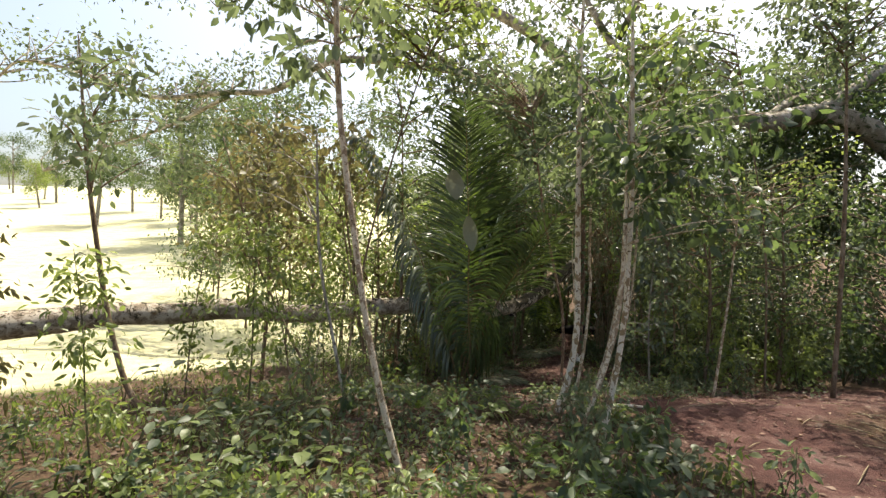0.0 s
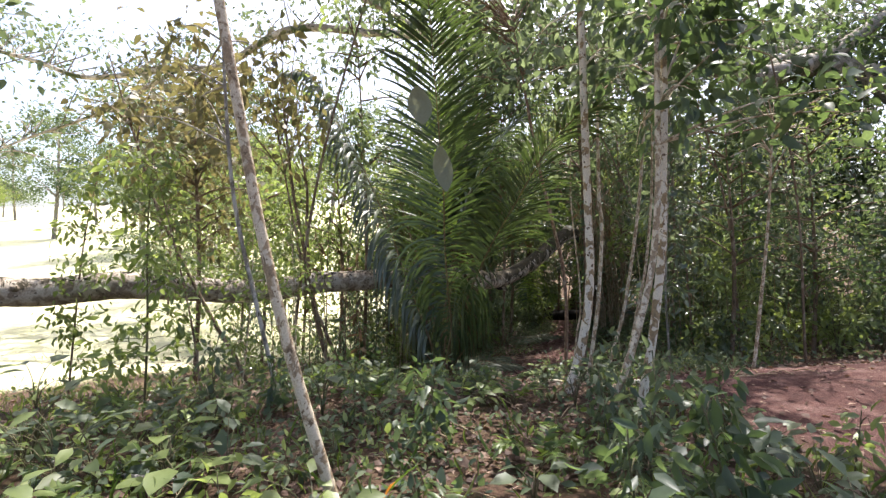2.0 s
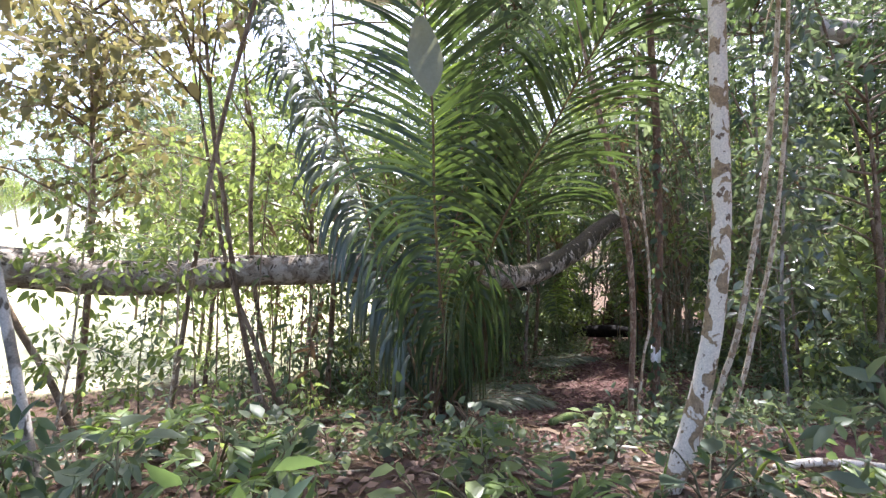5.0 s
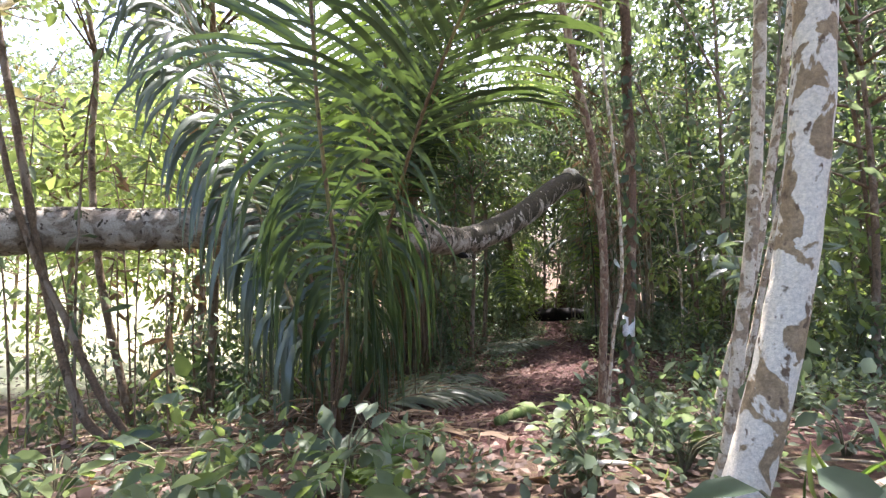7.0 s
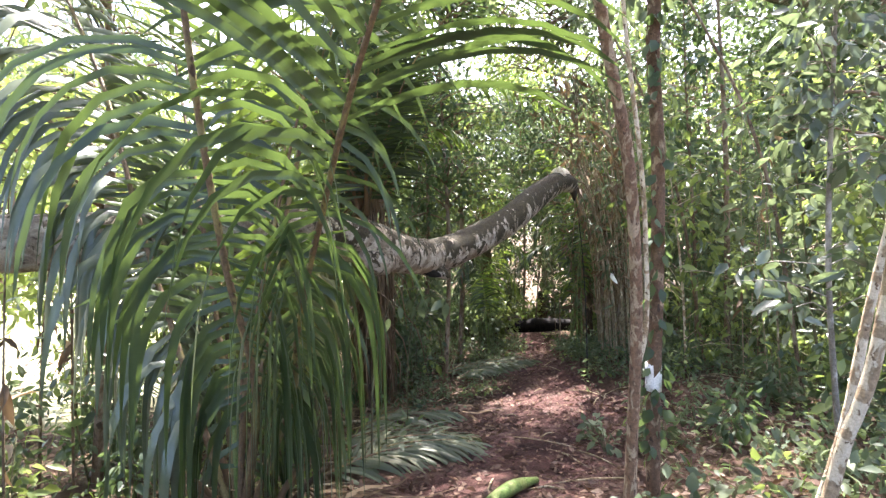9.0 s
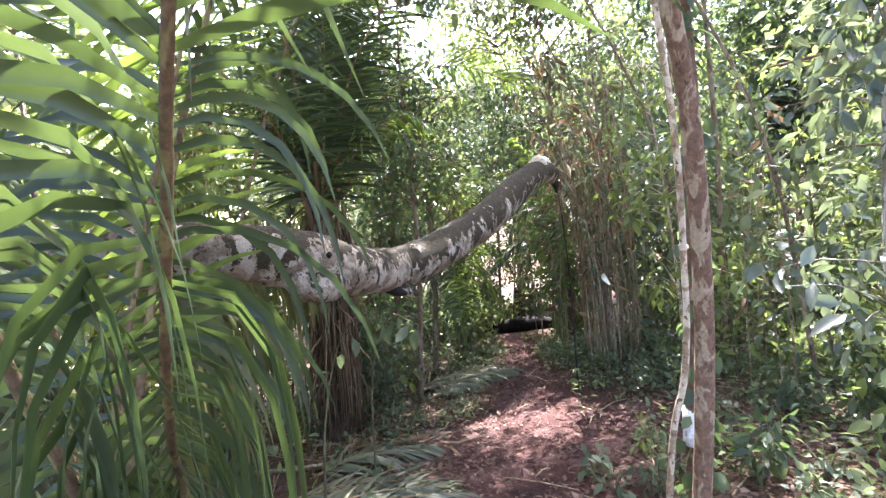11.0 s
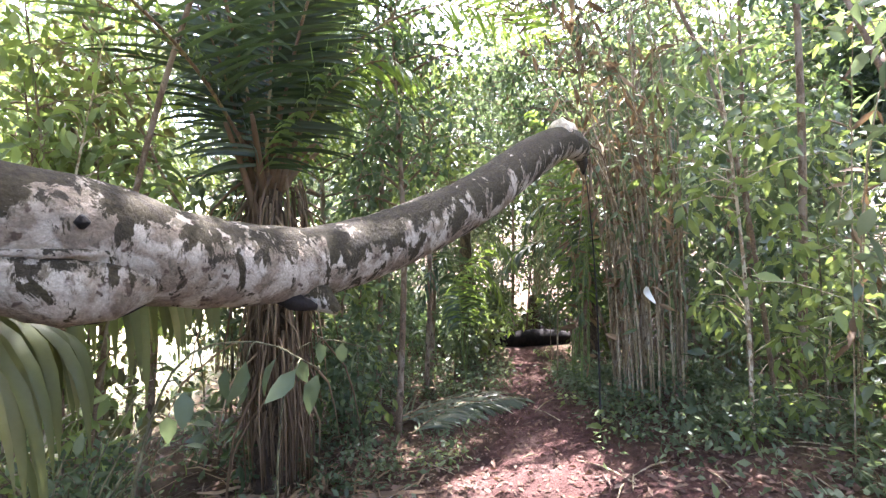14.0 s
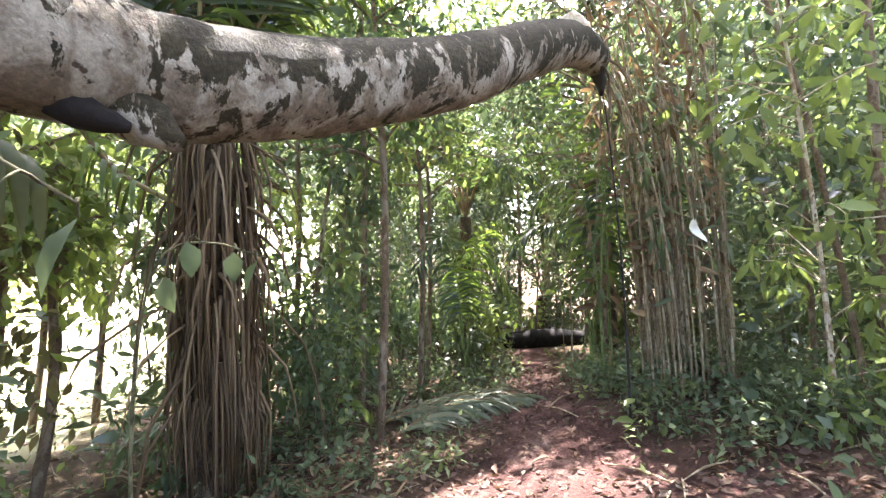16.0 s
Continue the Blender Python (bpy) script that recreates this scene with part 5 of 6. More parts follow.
v, f = tube([(2.99, 6.87, 2.5), (3.12, 7.0, 2.3), (3.28, 7.2, 1.75), (3.36, 7.28, 1.0), (3.38, 7.3, 0.4), on_ground(3.38, 7.3, -0.03)], [0.005, 0.006, 0.007, 0.008, 0.009, 0.01], 7, 0.08, 0.1)
tagged(new("dead_stem", mesh_of("dead_stem", v, f, LOG_DARK)), "thin nearly black dead stem beside the trunk's broken end", "dead stem")


SOIL_BITS = leaf_material("leaf_crumbs", (0.05, 0.025, 0.015), (0.1, 0.055, 0.035), (0.2, 0.13, 0.09), glow=(0.2, 0.1, 0.04), through_share=0.1, rough=0.8)


# ---- the forest floor: grass, litter, low plants ----
def frond_heap(x, y):
    """Where the cut fronds lie beside the path."""
    return (x > 1.2) & (x < 3.0) & (y > 7.6) & (y < 9.3)


def low_cover():
    herbs = [herb(12, 0.09, LEAF, "low green plant with oval leaves"), herb(15, 0.07, LEAF, "small leafy herb on the forest floor"), herb(9, 0.11, LEAF_BRIGHT, "bright green seedling with broad leaves", 0.22), herb(16, 0.06, LEAF_DARK, "low dark green ground plant")]
    place(herbs, scatter(96, -4.0, 2.6, -2.8, 2.4, 0.14, lambda x, y: off_path(x, y, 0.5) and not (x > 2.2 and y < -0.6)), 0.8, 1.5, 0.3)
    place(herbs, scatter(56, -2.0, 6.0, 2.5, 11, 0.15, lambda x, y: off_path(x, y, 0.75) and not frond_heap(x, y)), 0.6, 1.1, 0.0)
    place(herbs, scatter(36, 3.3, 5.8, 6.6, 8.8, 0.16), 0.7, 1.3, 0.0)
    place(herbs, scatter(70, 1.0, 4.6, 7.4, 11.8, 0.14, lambda x, y: off_path(x, y, 0.5) and not frond_heap(x, y)), 0.6, 1.1, 0.0)
    place(herbs, scatter(14, 1.5, 3.4, 2.9, 5.4, 0.2, lambda x, y: x > 0.9 + 0.45 * (y - 2.0)), 0.6, 1.2, 0.0)
    place(herbs, scatter(28, 3.0, 8.0, 3.4, 7, 0.2, lambda x, y: off_path(x, y, 0.6)), 0.7, 1.3, 0.0)
    discard(herbs)
    big = [herb(10, 0.13, LEAF_DARK, "low plant with large dark oval leaves", 0.28), herb(12, 0.11, LEAF, "upright leafy plant with oval leaves", 0.34)]
    place(big, scatter(14, 0.8, 2.4, -1.9, 0.3, 0.2), 0.8, 1.2, 0.5)
    place(big, scatter(12, -4.2, 0.4, -1.8, 1.0, 0.3), 0.8, 1.5, 0.5)
    discard(big)
    # the undergrowth between them, thinning out towards the path
    n = 4600
    x, y = RNG.uniform(-6.5, 2.9, n), RNG.uniform(-6.5, 3.6, n)
    x2, y2 = RNG.uniform(-4, 9, 1300), RNG.uniform(3.5, 13, 1300)
    x, y = np.concatenate([x, x2]), np.concatenate([y, y2])
    keep = (bare_share(x, y) < RNG.uniform(0.05, 0.5, len(x))) & (RNG.uniform(0, 1, len(x)) < np.interp(y, (-0.6, 1.0, 4, 6), (1.0, 0.3, 0.22, 0.6)) * np.interp(x, (-3.5, -1.5), (0.45, 1.0)))
    x, y = x[keep], y[keep]
    h = RNG.uniform(0.02, 0.34, len(x)) * np.clip(waves(x, y, 21, 1.6) * 0.6 + 0.6, 0.1, 1.4) * np.interp(dist_to(ROUTE, x, y), (0.2, 1.0), (0.5, 1.0))
    for name, share, leaf, size in (("undergrowth", waves(x, y, 51, 1.3) > 0.35, LEAF, 0.065), ("undergrowth", waves(x, y, 33, 2.0) > 0.4, LEAF_DARK, 0.08), ("undergrowth", (waves(x, y, 35, 2.4) > 0.8) | (x < -2), LEAF_BRIGHT, 0.075)):
        tips = np.stack([x, y, height(x, y) + h], -1)[share]
        v, f = sprays(tips, 6, size, 0.07, 0.0)
        v[:, 2] = np.maximum(v[:, 2], height(v[:, 0], v[:, 1]) + 0.003)
        tagged(new(name, mesh_of(name, v, f, leaf)), "dense low leafy undergrowth covering the forest floor", "undergrowth", kind="stuff")
    # sticks and small debris
    made = []
    for k in range(300):
        a, b = RNG.uniform(-2.5, 5.5), RNG.uniform(-2.5, 10)
        d, ln = RNG.uniform(0, 6.28), RNG.uniform(0.12, 0.7)
        e = (a + ln * math.cos(d), b + ln * math.sin(d))
        made.append(tube([on_ground(a, b, 0.01), on_ground((a + e[0]) / 2, (b + e[1]) / 2, 0.03), on_ground(*e, 0.012)], [0.006, 0.007, 0.003], 5, 0.2, 0.1))
    v, f = join(made)
    tagged(new("sticks", mesh_of("sticks", v, f, STRAW_STEM)), "dry sticks and straws strewn over the soil", "sticks", kind="stuff")
    # dry strips shed by the two palms
    made = []
    for k in range(420):
        o = ((-0.2, 3.4), (0.5, 7.2))[k % 2]
        r, a = 0.15 + abs(RNG.normal(0, 0.48)), RNG.uniform(0, 6.28)
        x0, y0 = o[0] + r * math.cos(a), o[1] + r * math.sin(a)
        d, ln, w = RNG.uniform(0, 6.28), RNG.uniform(0.2, 0.75), RNG.uniform(0.006, 0.016)
        q = np.array([on_ground(x0 + ln * u * math.cos(d), y0 + ln * u * math.sin(d), 0.012 + RNG.uniform(0, 0.06)) for u in (0, 0.35, 0.7, 1)])
        side = np.array([-math.sin(d), math.cos(d), RNG.normal(0, 0.4)])
        wd = w * np.array([0.5, 1, 0.9, 0.2])[:, None]
        made.append((np.concatenate([q - side * wd, q + side * wd + np.array([0, 0, 0.004])]), [np.array([(s, s + 1, s + 5, s + 4) for s in range(3)])]))
    v, f = join(made)
    tagged(new("palm_strips", mesh_of("palm_strips", v, f, STRAW)), "dry straw-coloured palm strips strewn round the palms", "leaf litter", kind="stuff")
    # small herbs between the litter
    n = 1500
    x, y = RNG.uniform(-2.4, 3.4, n), RNG.uniform(0.2, 8.6, n)
    keep = (bare_share(x, y) < RNG.uniform(0.1, 0.75, n)) & (waves(x, y, 61, 1.8) > 0.1)
    x, y = x[keep], y[keep]
    v, f = sprays(np.stack([x, y, height(x, y) + RNG.uniform(0.01, 0.09, len(x))], -1), 6, 0.05, 0.045, -0.2)
    v[:, 2] = np.maximum(v[:, 2], height(v[:, 0], v[:, 1]) + 0.003)
    tagged(new("small_herbs", mesh_of("small_herbs", v, f, LEAF)), "tiny green herbs growing between fallen leaves", "undergrowth", kind="stuff")
    # taller herbs on the bank below the canes and along the far path
    n = 900
    x, y = np.concatenate([RNG.uniform(2.9, 6.0, n), RNG.uniform(0.2, 4.2, n)]), np.concatenate([RNG.uniform(6.3, 9.4, n), RNG.uniform(6.8, 12.0, n)])
    keep = (bare_share(x, y) < RNG.uniform(0.2, 1.0, 2 * n)) & (dist_to(PATHWAY, x, y) > np.interp(y, (7.2, 8.2), (0.5, 0.28))) & ~frond_heap(x, y)
    x, y = x[keep], y[keep]
    v, f = sprays(np.stack([x, y, height(x, y) + RNG.uniform(0.02, 0.28, len(x))], -1), 8, 0.068, 0.08, 0.0, "mid")
    v[:, 2] = np.maximum(v[:, 2], height(v[:, 0], v[:, 1]) + 0.003)
    tagged(new("bank_herbs", mesh_of("bank_herbs", v, f, LEAF)), "green herbs covering the bank below the canes", "undergrowth", kind="stuff")
    n = 11000
    x, y = RNG.uniform(-0.5, 4.5, n), RNG.uniform(3.2, 11, n)
    pos = np.stack([x, y, height(x, y) + RNG.uniform(0.003, 0.015, n)], -1)
    v, f = leaves(pos, RNG.normal(0, 1, (n, 3)) * np.array([1, 1, 0.3]), RNG.uniform(0.02, 0.09, n), 0.8, "mid", 0.5, 1.0)
    tagged(new("leaf_crumbs", mesh_of("leaf_crumbs", v, f, SOIL_BITS)), "crumbled dark leaf bits on the path", "leaf litter", kind="stuff")
    n = 9000
    x, y = RNG.uniform(0.6, 6.0, n), RNG.uniform(2.6, 8.0, n)
    keep = (dist_to(PATHWAY, x, y) > RNG.uniform(0.0, 1.2, n)) & (waves(x, y, 71, 2.2) > -0.5)
    x, y = x[keep], y[keep]
    n = len(x)
    v, f = leaves(np.stack([x, y, height(x, y) + RNG.uniform(0.004, 0.025, n)], -1), RNG.normal(0, 1, (n, 3)) * np.array([1, 1, 0.3]), RNG.uniform(0.03, 0.1, n), 0.9, "mid", 0.5, 1.0)
    tagged(new("leaf_litter", mesh_of("leaf_litter", v, f, DRY)), "curled dark brown leaves lying thick beside the path", "leaf litter", kind="stuff")
    n = 620
    x, y = RNG.uniform(2.4, 6.2, n), RNG.uniform(2.6, 7.0, n)
    keep = (dist_to(PATHWAY, x, y) > 0.75) & (waves(x, y, 73, 1.7) > 0.2)
    x, y = x[keep], y[keep]
    v, f = sprays(np.stack([x, y, height(x, y) + RNG.uniform(0.02, 0.2, len(x))], -1), 7, 0.085, 0.07, 0.0, "mid")
    v[:, 2] = np.maximum(v[:, 2], height(v[:, 0], v[:, 1]) + 0.003)
    tagged(new("clearing_herbs", mesh_of("clearing_herbs", v, f, LEAF)), "green herbs in patches on the red earth", "undergrowth", kind="stuff")
    n = 17500
    x, y = np.concatenate([RNG.uniform(-7, 8, n - 4500), RNG.uniform(-2.4, 2.0, 4500)]), np.concatenate([RNG.uniform(-4, 13, n - 4500), RNG.uniform(-0.8, 4.0, 4500)])
    keep = ((bare_share(x, y) < 0.5) | (RNG.uniform(0, 1, n) < 0.6)) & ((dist_to(PATHWAY, x, y) > 1.0) | (y < 4.5) | (RNG.uniform(0, 1, n) < 0.25))
    x, y = x[keep], y[keep]
    n = len(x)
    pos = np.stack([x, y, height(x, y) + RNG.uniform(0.004, 0.02, n)], -1)
    out = RNG.normal(0, 1, (n, 3)) * np.array([1, 1, 0.22])
    v, f = leaves(pos, out, RNG.uniform(0.03, 0.1, n), 1.0, "far", 0.4, 1.0)
    tagged(new("leaf_litter", mesh_of("leaf_litter", v, f, DRY)), "dry brown fallen leaves scattered over the soil", "leaf litter", kind="stuff")
    n = 16000
    x, y = RNG.uniform(-12, 3, n), RNG.uniform(-4, 14, n)
    keep = (RNG.uniform(0, 1, n) < 0.25 + 0.75 * np.clip((-x - 2) / 4, 0, 1) + 0.5 * (waves(x, y, 41, 1.5) > 0.6)) & (bare_share(x, y) < 0.4) & (waves(x, y, 43, 0.9) > -0.2) & ((field_share(x, y) < 0.3) | (RNG.uniform(0, 1, n) < 0.12))
    x, y = x[keep], y[keep]
    n = len(x)
    pos = np.stack([x, y, height(x, y) - 0.01], -1)
    out = RNG.normal(0, 0.45, (n, 3)) + np.array([0, 0, 1.0])
    v, f = leaves(pos, out, RNG.uniform(0.08, 0.3, n) * np.where(y > 2.2, 0.6, 1.0), 0.09, "leaf", 1.0, 0.0)
    tagged(new("grass", mesh_of("grass", v, f, GRASS)), "thin green and straw grass at the field's edge", "grass", kind="stuff")


low_cover()


def log_over_path():
    v, f = tube([(3.9, 13.15, -0.42), (4.3, 13.0, -0.38), (4.7, 12.95, -0.36), (5.1, 13.0, -0.38), (5.6, 13.0, -0.4)], [0.15, 0.18, 0.19, 0.18, 0.14], 18, 0.1, 0.03)
    t = tagged(new("log", mesh_of("log", v, f, NEAR_BLACK)), "dark fallen log lying across the path", "log")


log_over_path()


# ---- trees shading the clearing ----
def shade_tree(x, y, tall_m, reach, n, leaf, size, low, label, lean=(0.0, 0.0)):
    t = thing("forest_tree", label, "tree", on_ground(x, y, -0.1), "trees of the wood behind")
    stem = [(0, 0, 0), (0.1 + 0.25 * lean[0], 0.05 + 0.25 * lean[1], tall_m * 0.4), (lean[0], 0.1 + lean[1], tall_m * 0.9)]
    girth = 0.55 if lean[0] else 1.0
    pieces = [tube(stem, [0.04 * girth, 0.032 * girth, 0.01], 9, 0.3, 0.04)]
    axis = curve_through(stem, 0.2)
    root = np.array(on_ground(x, y, -0.1))
    tips = []
    for k in range(n):
        h = tall_m * RNG.uniform(low, 0.92)
        a = RNG.uniform(0, 6.28)
        r = reach * RNG.uniform(0.3, 1.0)
        b = axis[np.argmin(np.abs(axis[:, 2] - h))]
        q = b + np.array([np.cos(a) * r, np.sin(a) * r, r * RNG.uniform(-0.1, 0.45)])
        if not lit(np.array([b + (q - b) * u for u in (0.3, 0.6, 1.0)]) + root, 0.03).any():
            pieces.append(tube([b, (b + q) / 2 + np.array([0, 0, 0.15]), q], [0.018, 0.012, 0.003], 5, 0.3))
        for u in np.linspace(0.35, 1.05, 7):
            tips.append(b + (q - b) * u + np.array([0, 0, 0.15 * math.sin(3.1 * u)]))
    v, f = join(pieces)
    part("trunk", mesh_of("trunk", v, f, BARK_BROWN), t)
    v, f = sprays(sun_gap(np.array(tips) + root) - root, 5, size, 0.14, 0.7, "mid")
    part("crown", mesh_of("crown", v, f, leaf), t)


shade_tree(4.9, 4.3, 4.6, 1.7, 30, LEAF, 0.12, 0.38, "young dark-leaved tree overhanging the red clearing")
shade_tree(6.8, 4.8, 4.8, 1.9, 40, LEAF_DARK, 0.12, 0.25, "dark leafy tree at the thicket's edge")
shade_tree(8.8, 4.4, 5.0, 2.0, 44, LEAF_DARK, 0.15, 0.2, "dark leafy tree behind the clearing")
shade_tree(2.0, 9.9, 5.5, 1.7, 34, LEAF_BRIGHT, 0.13, 0.45, "light green young tree beside the path")
shade_tree(-4.3, 4.2, 5.6, 1.4, 50, LEAF_RUSTY, 0.15, 0.4, "tree with rusty olive leaves by the field")
shade_tree(-2.3, 6.2, 5.2, 1.7, 30, LEAF_BRIGHT, 0.14, 0.46, "sunlit light green tree behind the fallen trunk")
shade_tree(-1.2, 7.6, 4.8, 1.5, 30, LEAF_BRIGHT, 0.14, 0.38, "bushy light green tree behind the palm")
# added tree: its high crown blocks the sun over the path's start
shade_tree(5.3, 7.0, 7.8, 2.4, 38, LEAF, 0.15, 0.74, "slim tree with a high crown over the path")
shade_tree(-1.6, 4.9, 6.8, 1.6, 24, LEAF, 0.15, 0.5, "leafy tree above the fallen trunk")
shade_tree(5.2, 11.6, 8.0, 1.9, 30, LEAF, 0.15, 0.35, "tall leafy tree above the cane clump")
shade_tree(5.8, 13.2, 8.5, 2.1, 60, LEAF_BRIGHT, 0.16, 0.3, "tall light green tree beyond the log")
shade_tree(1.5, 11.4, 7.5, 2.0, 40, LEAF, 0.16, 0.3, "leafy tree over the path")
shade_tree(6.6, 9.4, 6.6, 1.9, 30, LEAF_BRIGHT, 0.14, 0.3, "glossy-leaved tree standing in the thicket")
shade_tree(8.0, 6.9, 6.2, 2.0, 30, LEAF_BRIGHT, 0.15, 0.25, "leafy green tree in the dense thicket")
shade_tree(0.5, 9.6, 6.4, 1.6, 40, LEAF_BRIGHT, 0.14, 0.4, "light green tree behind the shaggy palm")
shade_tree(7.6, 12.2, 8.0, 2.2, 48, LEAF_BRIGHT, 0.17, 0.3, "tall sunlit tree deep in the thicket")
shade_tree(4.4, 9.7, 6.2, 1.5, 40, LEAF, 0.13, 0.45, "leafy young tree over the canes")
# this tree and the next are added to shade path and clearing
shade_tree(1.3, 9.3, 9.4, 2.6, 50, LEAF, 0.17, 0.64, "tall slim tree whose high crown shades the path")
shade_tree(6.4, 2.9, 8.4, 2.2, 44, LEAF, 0.15, 0.7, "leafy tree whose crown shades the red clearing")
shade_tree(2.2, 10.8, 6.2, 1.5, 38, LEAF_DARK, 0.14, 0.5, "dark leafy tree beside the far path")
shade_tree(5.0, 9.2, 6.4, 1.6, 26, LEAF, 0.14, 0.4, "leafy tree behind the cane clump")
shade_tree(1.5, 8.3, 5.6, 1.2, 36, LEAF_DARK, 0.13, 0.45, "slim dark-leaved tree beside the shaggy palm")
shade_tree(-1.6, 9.6, 5.2, 1.5, 40, LEAF, 0.14, 0.36, "bushy tree at the end of the field")
shade_tree(4.6, 14.0, 7.5, 1.8, 42, LEAF, 0.16, 0.5, "leafy tree beyond the log shading the end of the path")
shade_tree(9.0, 12.0, 11.5, 2.9, 60, LEAF, 0.2, 0.4, "tall leafy tree above the thicket")
shade_tree(13.0, 12.5, 12.0, 3.2, 70, LEAF, 0.2, 0.4, "tall leafy tree behind the clearing")
# Trees added for shade: high crowns block the sun over path and clearing.
for x, y, tall_m, reach, n, lean, leaf, label in (
        (4.7, 6.6, 8.4, 1.8, 46, (-2.0, 1.3), LEAF, "slender tree whose high crown leans over the path"),
        (4.9, 5.4, 8.2, 1.8, 44, (-0.7, 2.2), LEAF_DARK, "thin tree leaning out above the path"),
        (-0.8, 6.6, 7.9, 1.8, 46, (2.2, -0.5), LEAF, "slender tree leaning over the fallen trunk"),
        (5.3, 4.6, 7.9, 1.8, 42, (-1.9, -0.6), LEAF_BRIGHT, "slim tree with a high light crown by the clearing"),
        (-2.3, 2.6, 7.7, 1.8, 40, (1.6, 0.2), LEAF_BRIGHT, "slender tree with a high crown near the field"),
        (5.9, 3.9, 8.2, 1.9, 44, (-0.6, 0.4), LEAF, "leafy tree shading the red earth"),
        (5.9, 9.1, 8.5, 1.9, 56, (-2.0, 1.3), LEAF, "slender tree leaning high over the sunny part of the path"),
        (0.7, 8.9, 8.2, 1.8, 50, (1.4, 0.4), LEAF_DARK, "slim dark tree with a crown above the path"),
        (5.0, 10.6, 8.6, 1.9, 40, (-1.2, 1.0), LEAF_BRIGHT, "tall thin tree above the far path")):
    shade_tree(x, y, tall_m, reach, n, leaf, 0.16, 0.74, label, lean)
for x, y, tall_m, reach, n, low, leaf, label in (
        (-5.4, 8.8, 5.0, 1.6, 44, 0.2, LEAF_BRIGHT, "bushy yellow-green tree in full sun by the field"),
        (-7.4, 10.6, 5.8, 2.2, 50, 0.16, LEAF_BRIGHT, "round sunlit tree standing in the field"),
        (-3.6, 8.2, 4.8, 1.4, 42, 0.34, LEAF_BRIGHT, "leafy light green tree behind the fallen trunk"),
        (-9.4, 12.6, 6.4, 2.4, 54, 0.14, LEAF, "leafy tree at the far side of the field"),
        (-5.6, 13.2, 6.8, 2.4, 56, 0.1, LEAF_BRIGHT, "broad sunlit tree beyond the field's corner"),
        (-4.0, 6.4, 4.2, 1.2, 34, 0.34, LEAF_BRIGHT, "slim bright tree behind the fallen trunk"),
        (-11.5, 16.5, 7.0, 2.6, 56, 0.1, LEAF, "tree in the hedge across the field"),
        (-8.0, 16.0, 7.2, 2.6, 56, 0.1, LEAF_BRIGHT, "leafy tree in the hedge across the field"),
        (-1.6, 12.2, 6.4, 1.8, 50, 0.3, LEAF, "dense green tree beside the field"),
        (-0.75, 7.4, 2.5, 0.55, 13, 0.55, LEAF_BRIGHT, "slim young tree with bright leaves above a bare stem"),
        (-1.35, 8.4, 2.7, 0.6, 11, 0.55, LEAF_BRIGHT, "young tree with a bare stem and light leaves"),
        (-2.1, 9.4, 3.2, 0.8, 14, 0.5, LEAF_BRIGHT, "young sunlit tree at the field's corner")):
    shade_tree(x, y, tall_m, reach, n, leaf, 0.16, low, label)


# ---- single things seen close by ----
def hanging_leaf(tip, length, width, top, label, material, lean=(0.0, 0.0)):
    t = thing("hanging_leaf", label, "leaf", (0, 0, 0))
    tip = np.array(tip)
    base = tip + np.array([lean[0], lean[1], length])
    v, f = tube([base + np.array([0, 0, -0.01]), (base + np.array(top)) / 2 + np.array([0.05, 0, 0]), top], [0.003, 0.003, 0.004], 5, 0.2)
    part("stalk", mesh_of("stalk", v, f, STEM), t)
    n, rows = 9, []
    for k in range(n):
        u = k / (n - 1)
        w = width * 0.5 * math.sin(math.pi * min(1, u * 0.93 + 0.05)) ** 0.8
        c = base + (tip - base) * u + np.array([0, 0.03 * math.sin(4 * u), 0])
        rows.append([c + np.array([-w, 0.12 * w, 0]), c + np.array([-w * 0.5, 0.0, 0]), c + np.array([0, 0.1 * w, 0]), c + np.array([w * 0.5, 0, 0]), c + np.array([w, 0.12 * w, 0])])
    v = np.array(rows).reshape(-1, 3)
    i = np.arange(n * 5).reshape(n, 5)
    f = np.stack([i[:-1, :-1], i[:-1, 1:], i[1:, 1:], i[1:, :-1]], -1).reshape(-1, 4)
    part("blade", mesh_of("blade", v, [f], material), t)


hanging_leaf((-0.14, 1.98, 2.9), 0.55, 0.24, (-0.3, 1.95, 5.6), "large dull grey-green leaf hanging on a stalk", LEAF_GREY, (-0.07, 0.0))
hanging_leaf((-0.41, 1.95, 3.7), 0.46, 0.3, (-0.5, 1.95, 5.6), "large dull grey-green leaf hanging in the air", LEAF_GREY, (-0.06, 0.0))
hanging_leaf((3.3, 6.3, 1.2), 0.13, 0.06, (3.3, 6.35, 2.6), "pale nearly white leaf hanging from a twig", WHITE_LEAF, (-0.05, 0.0))


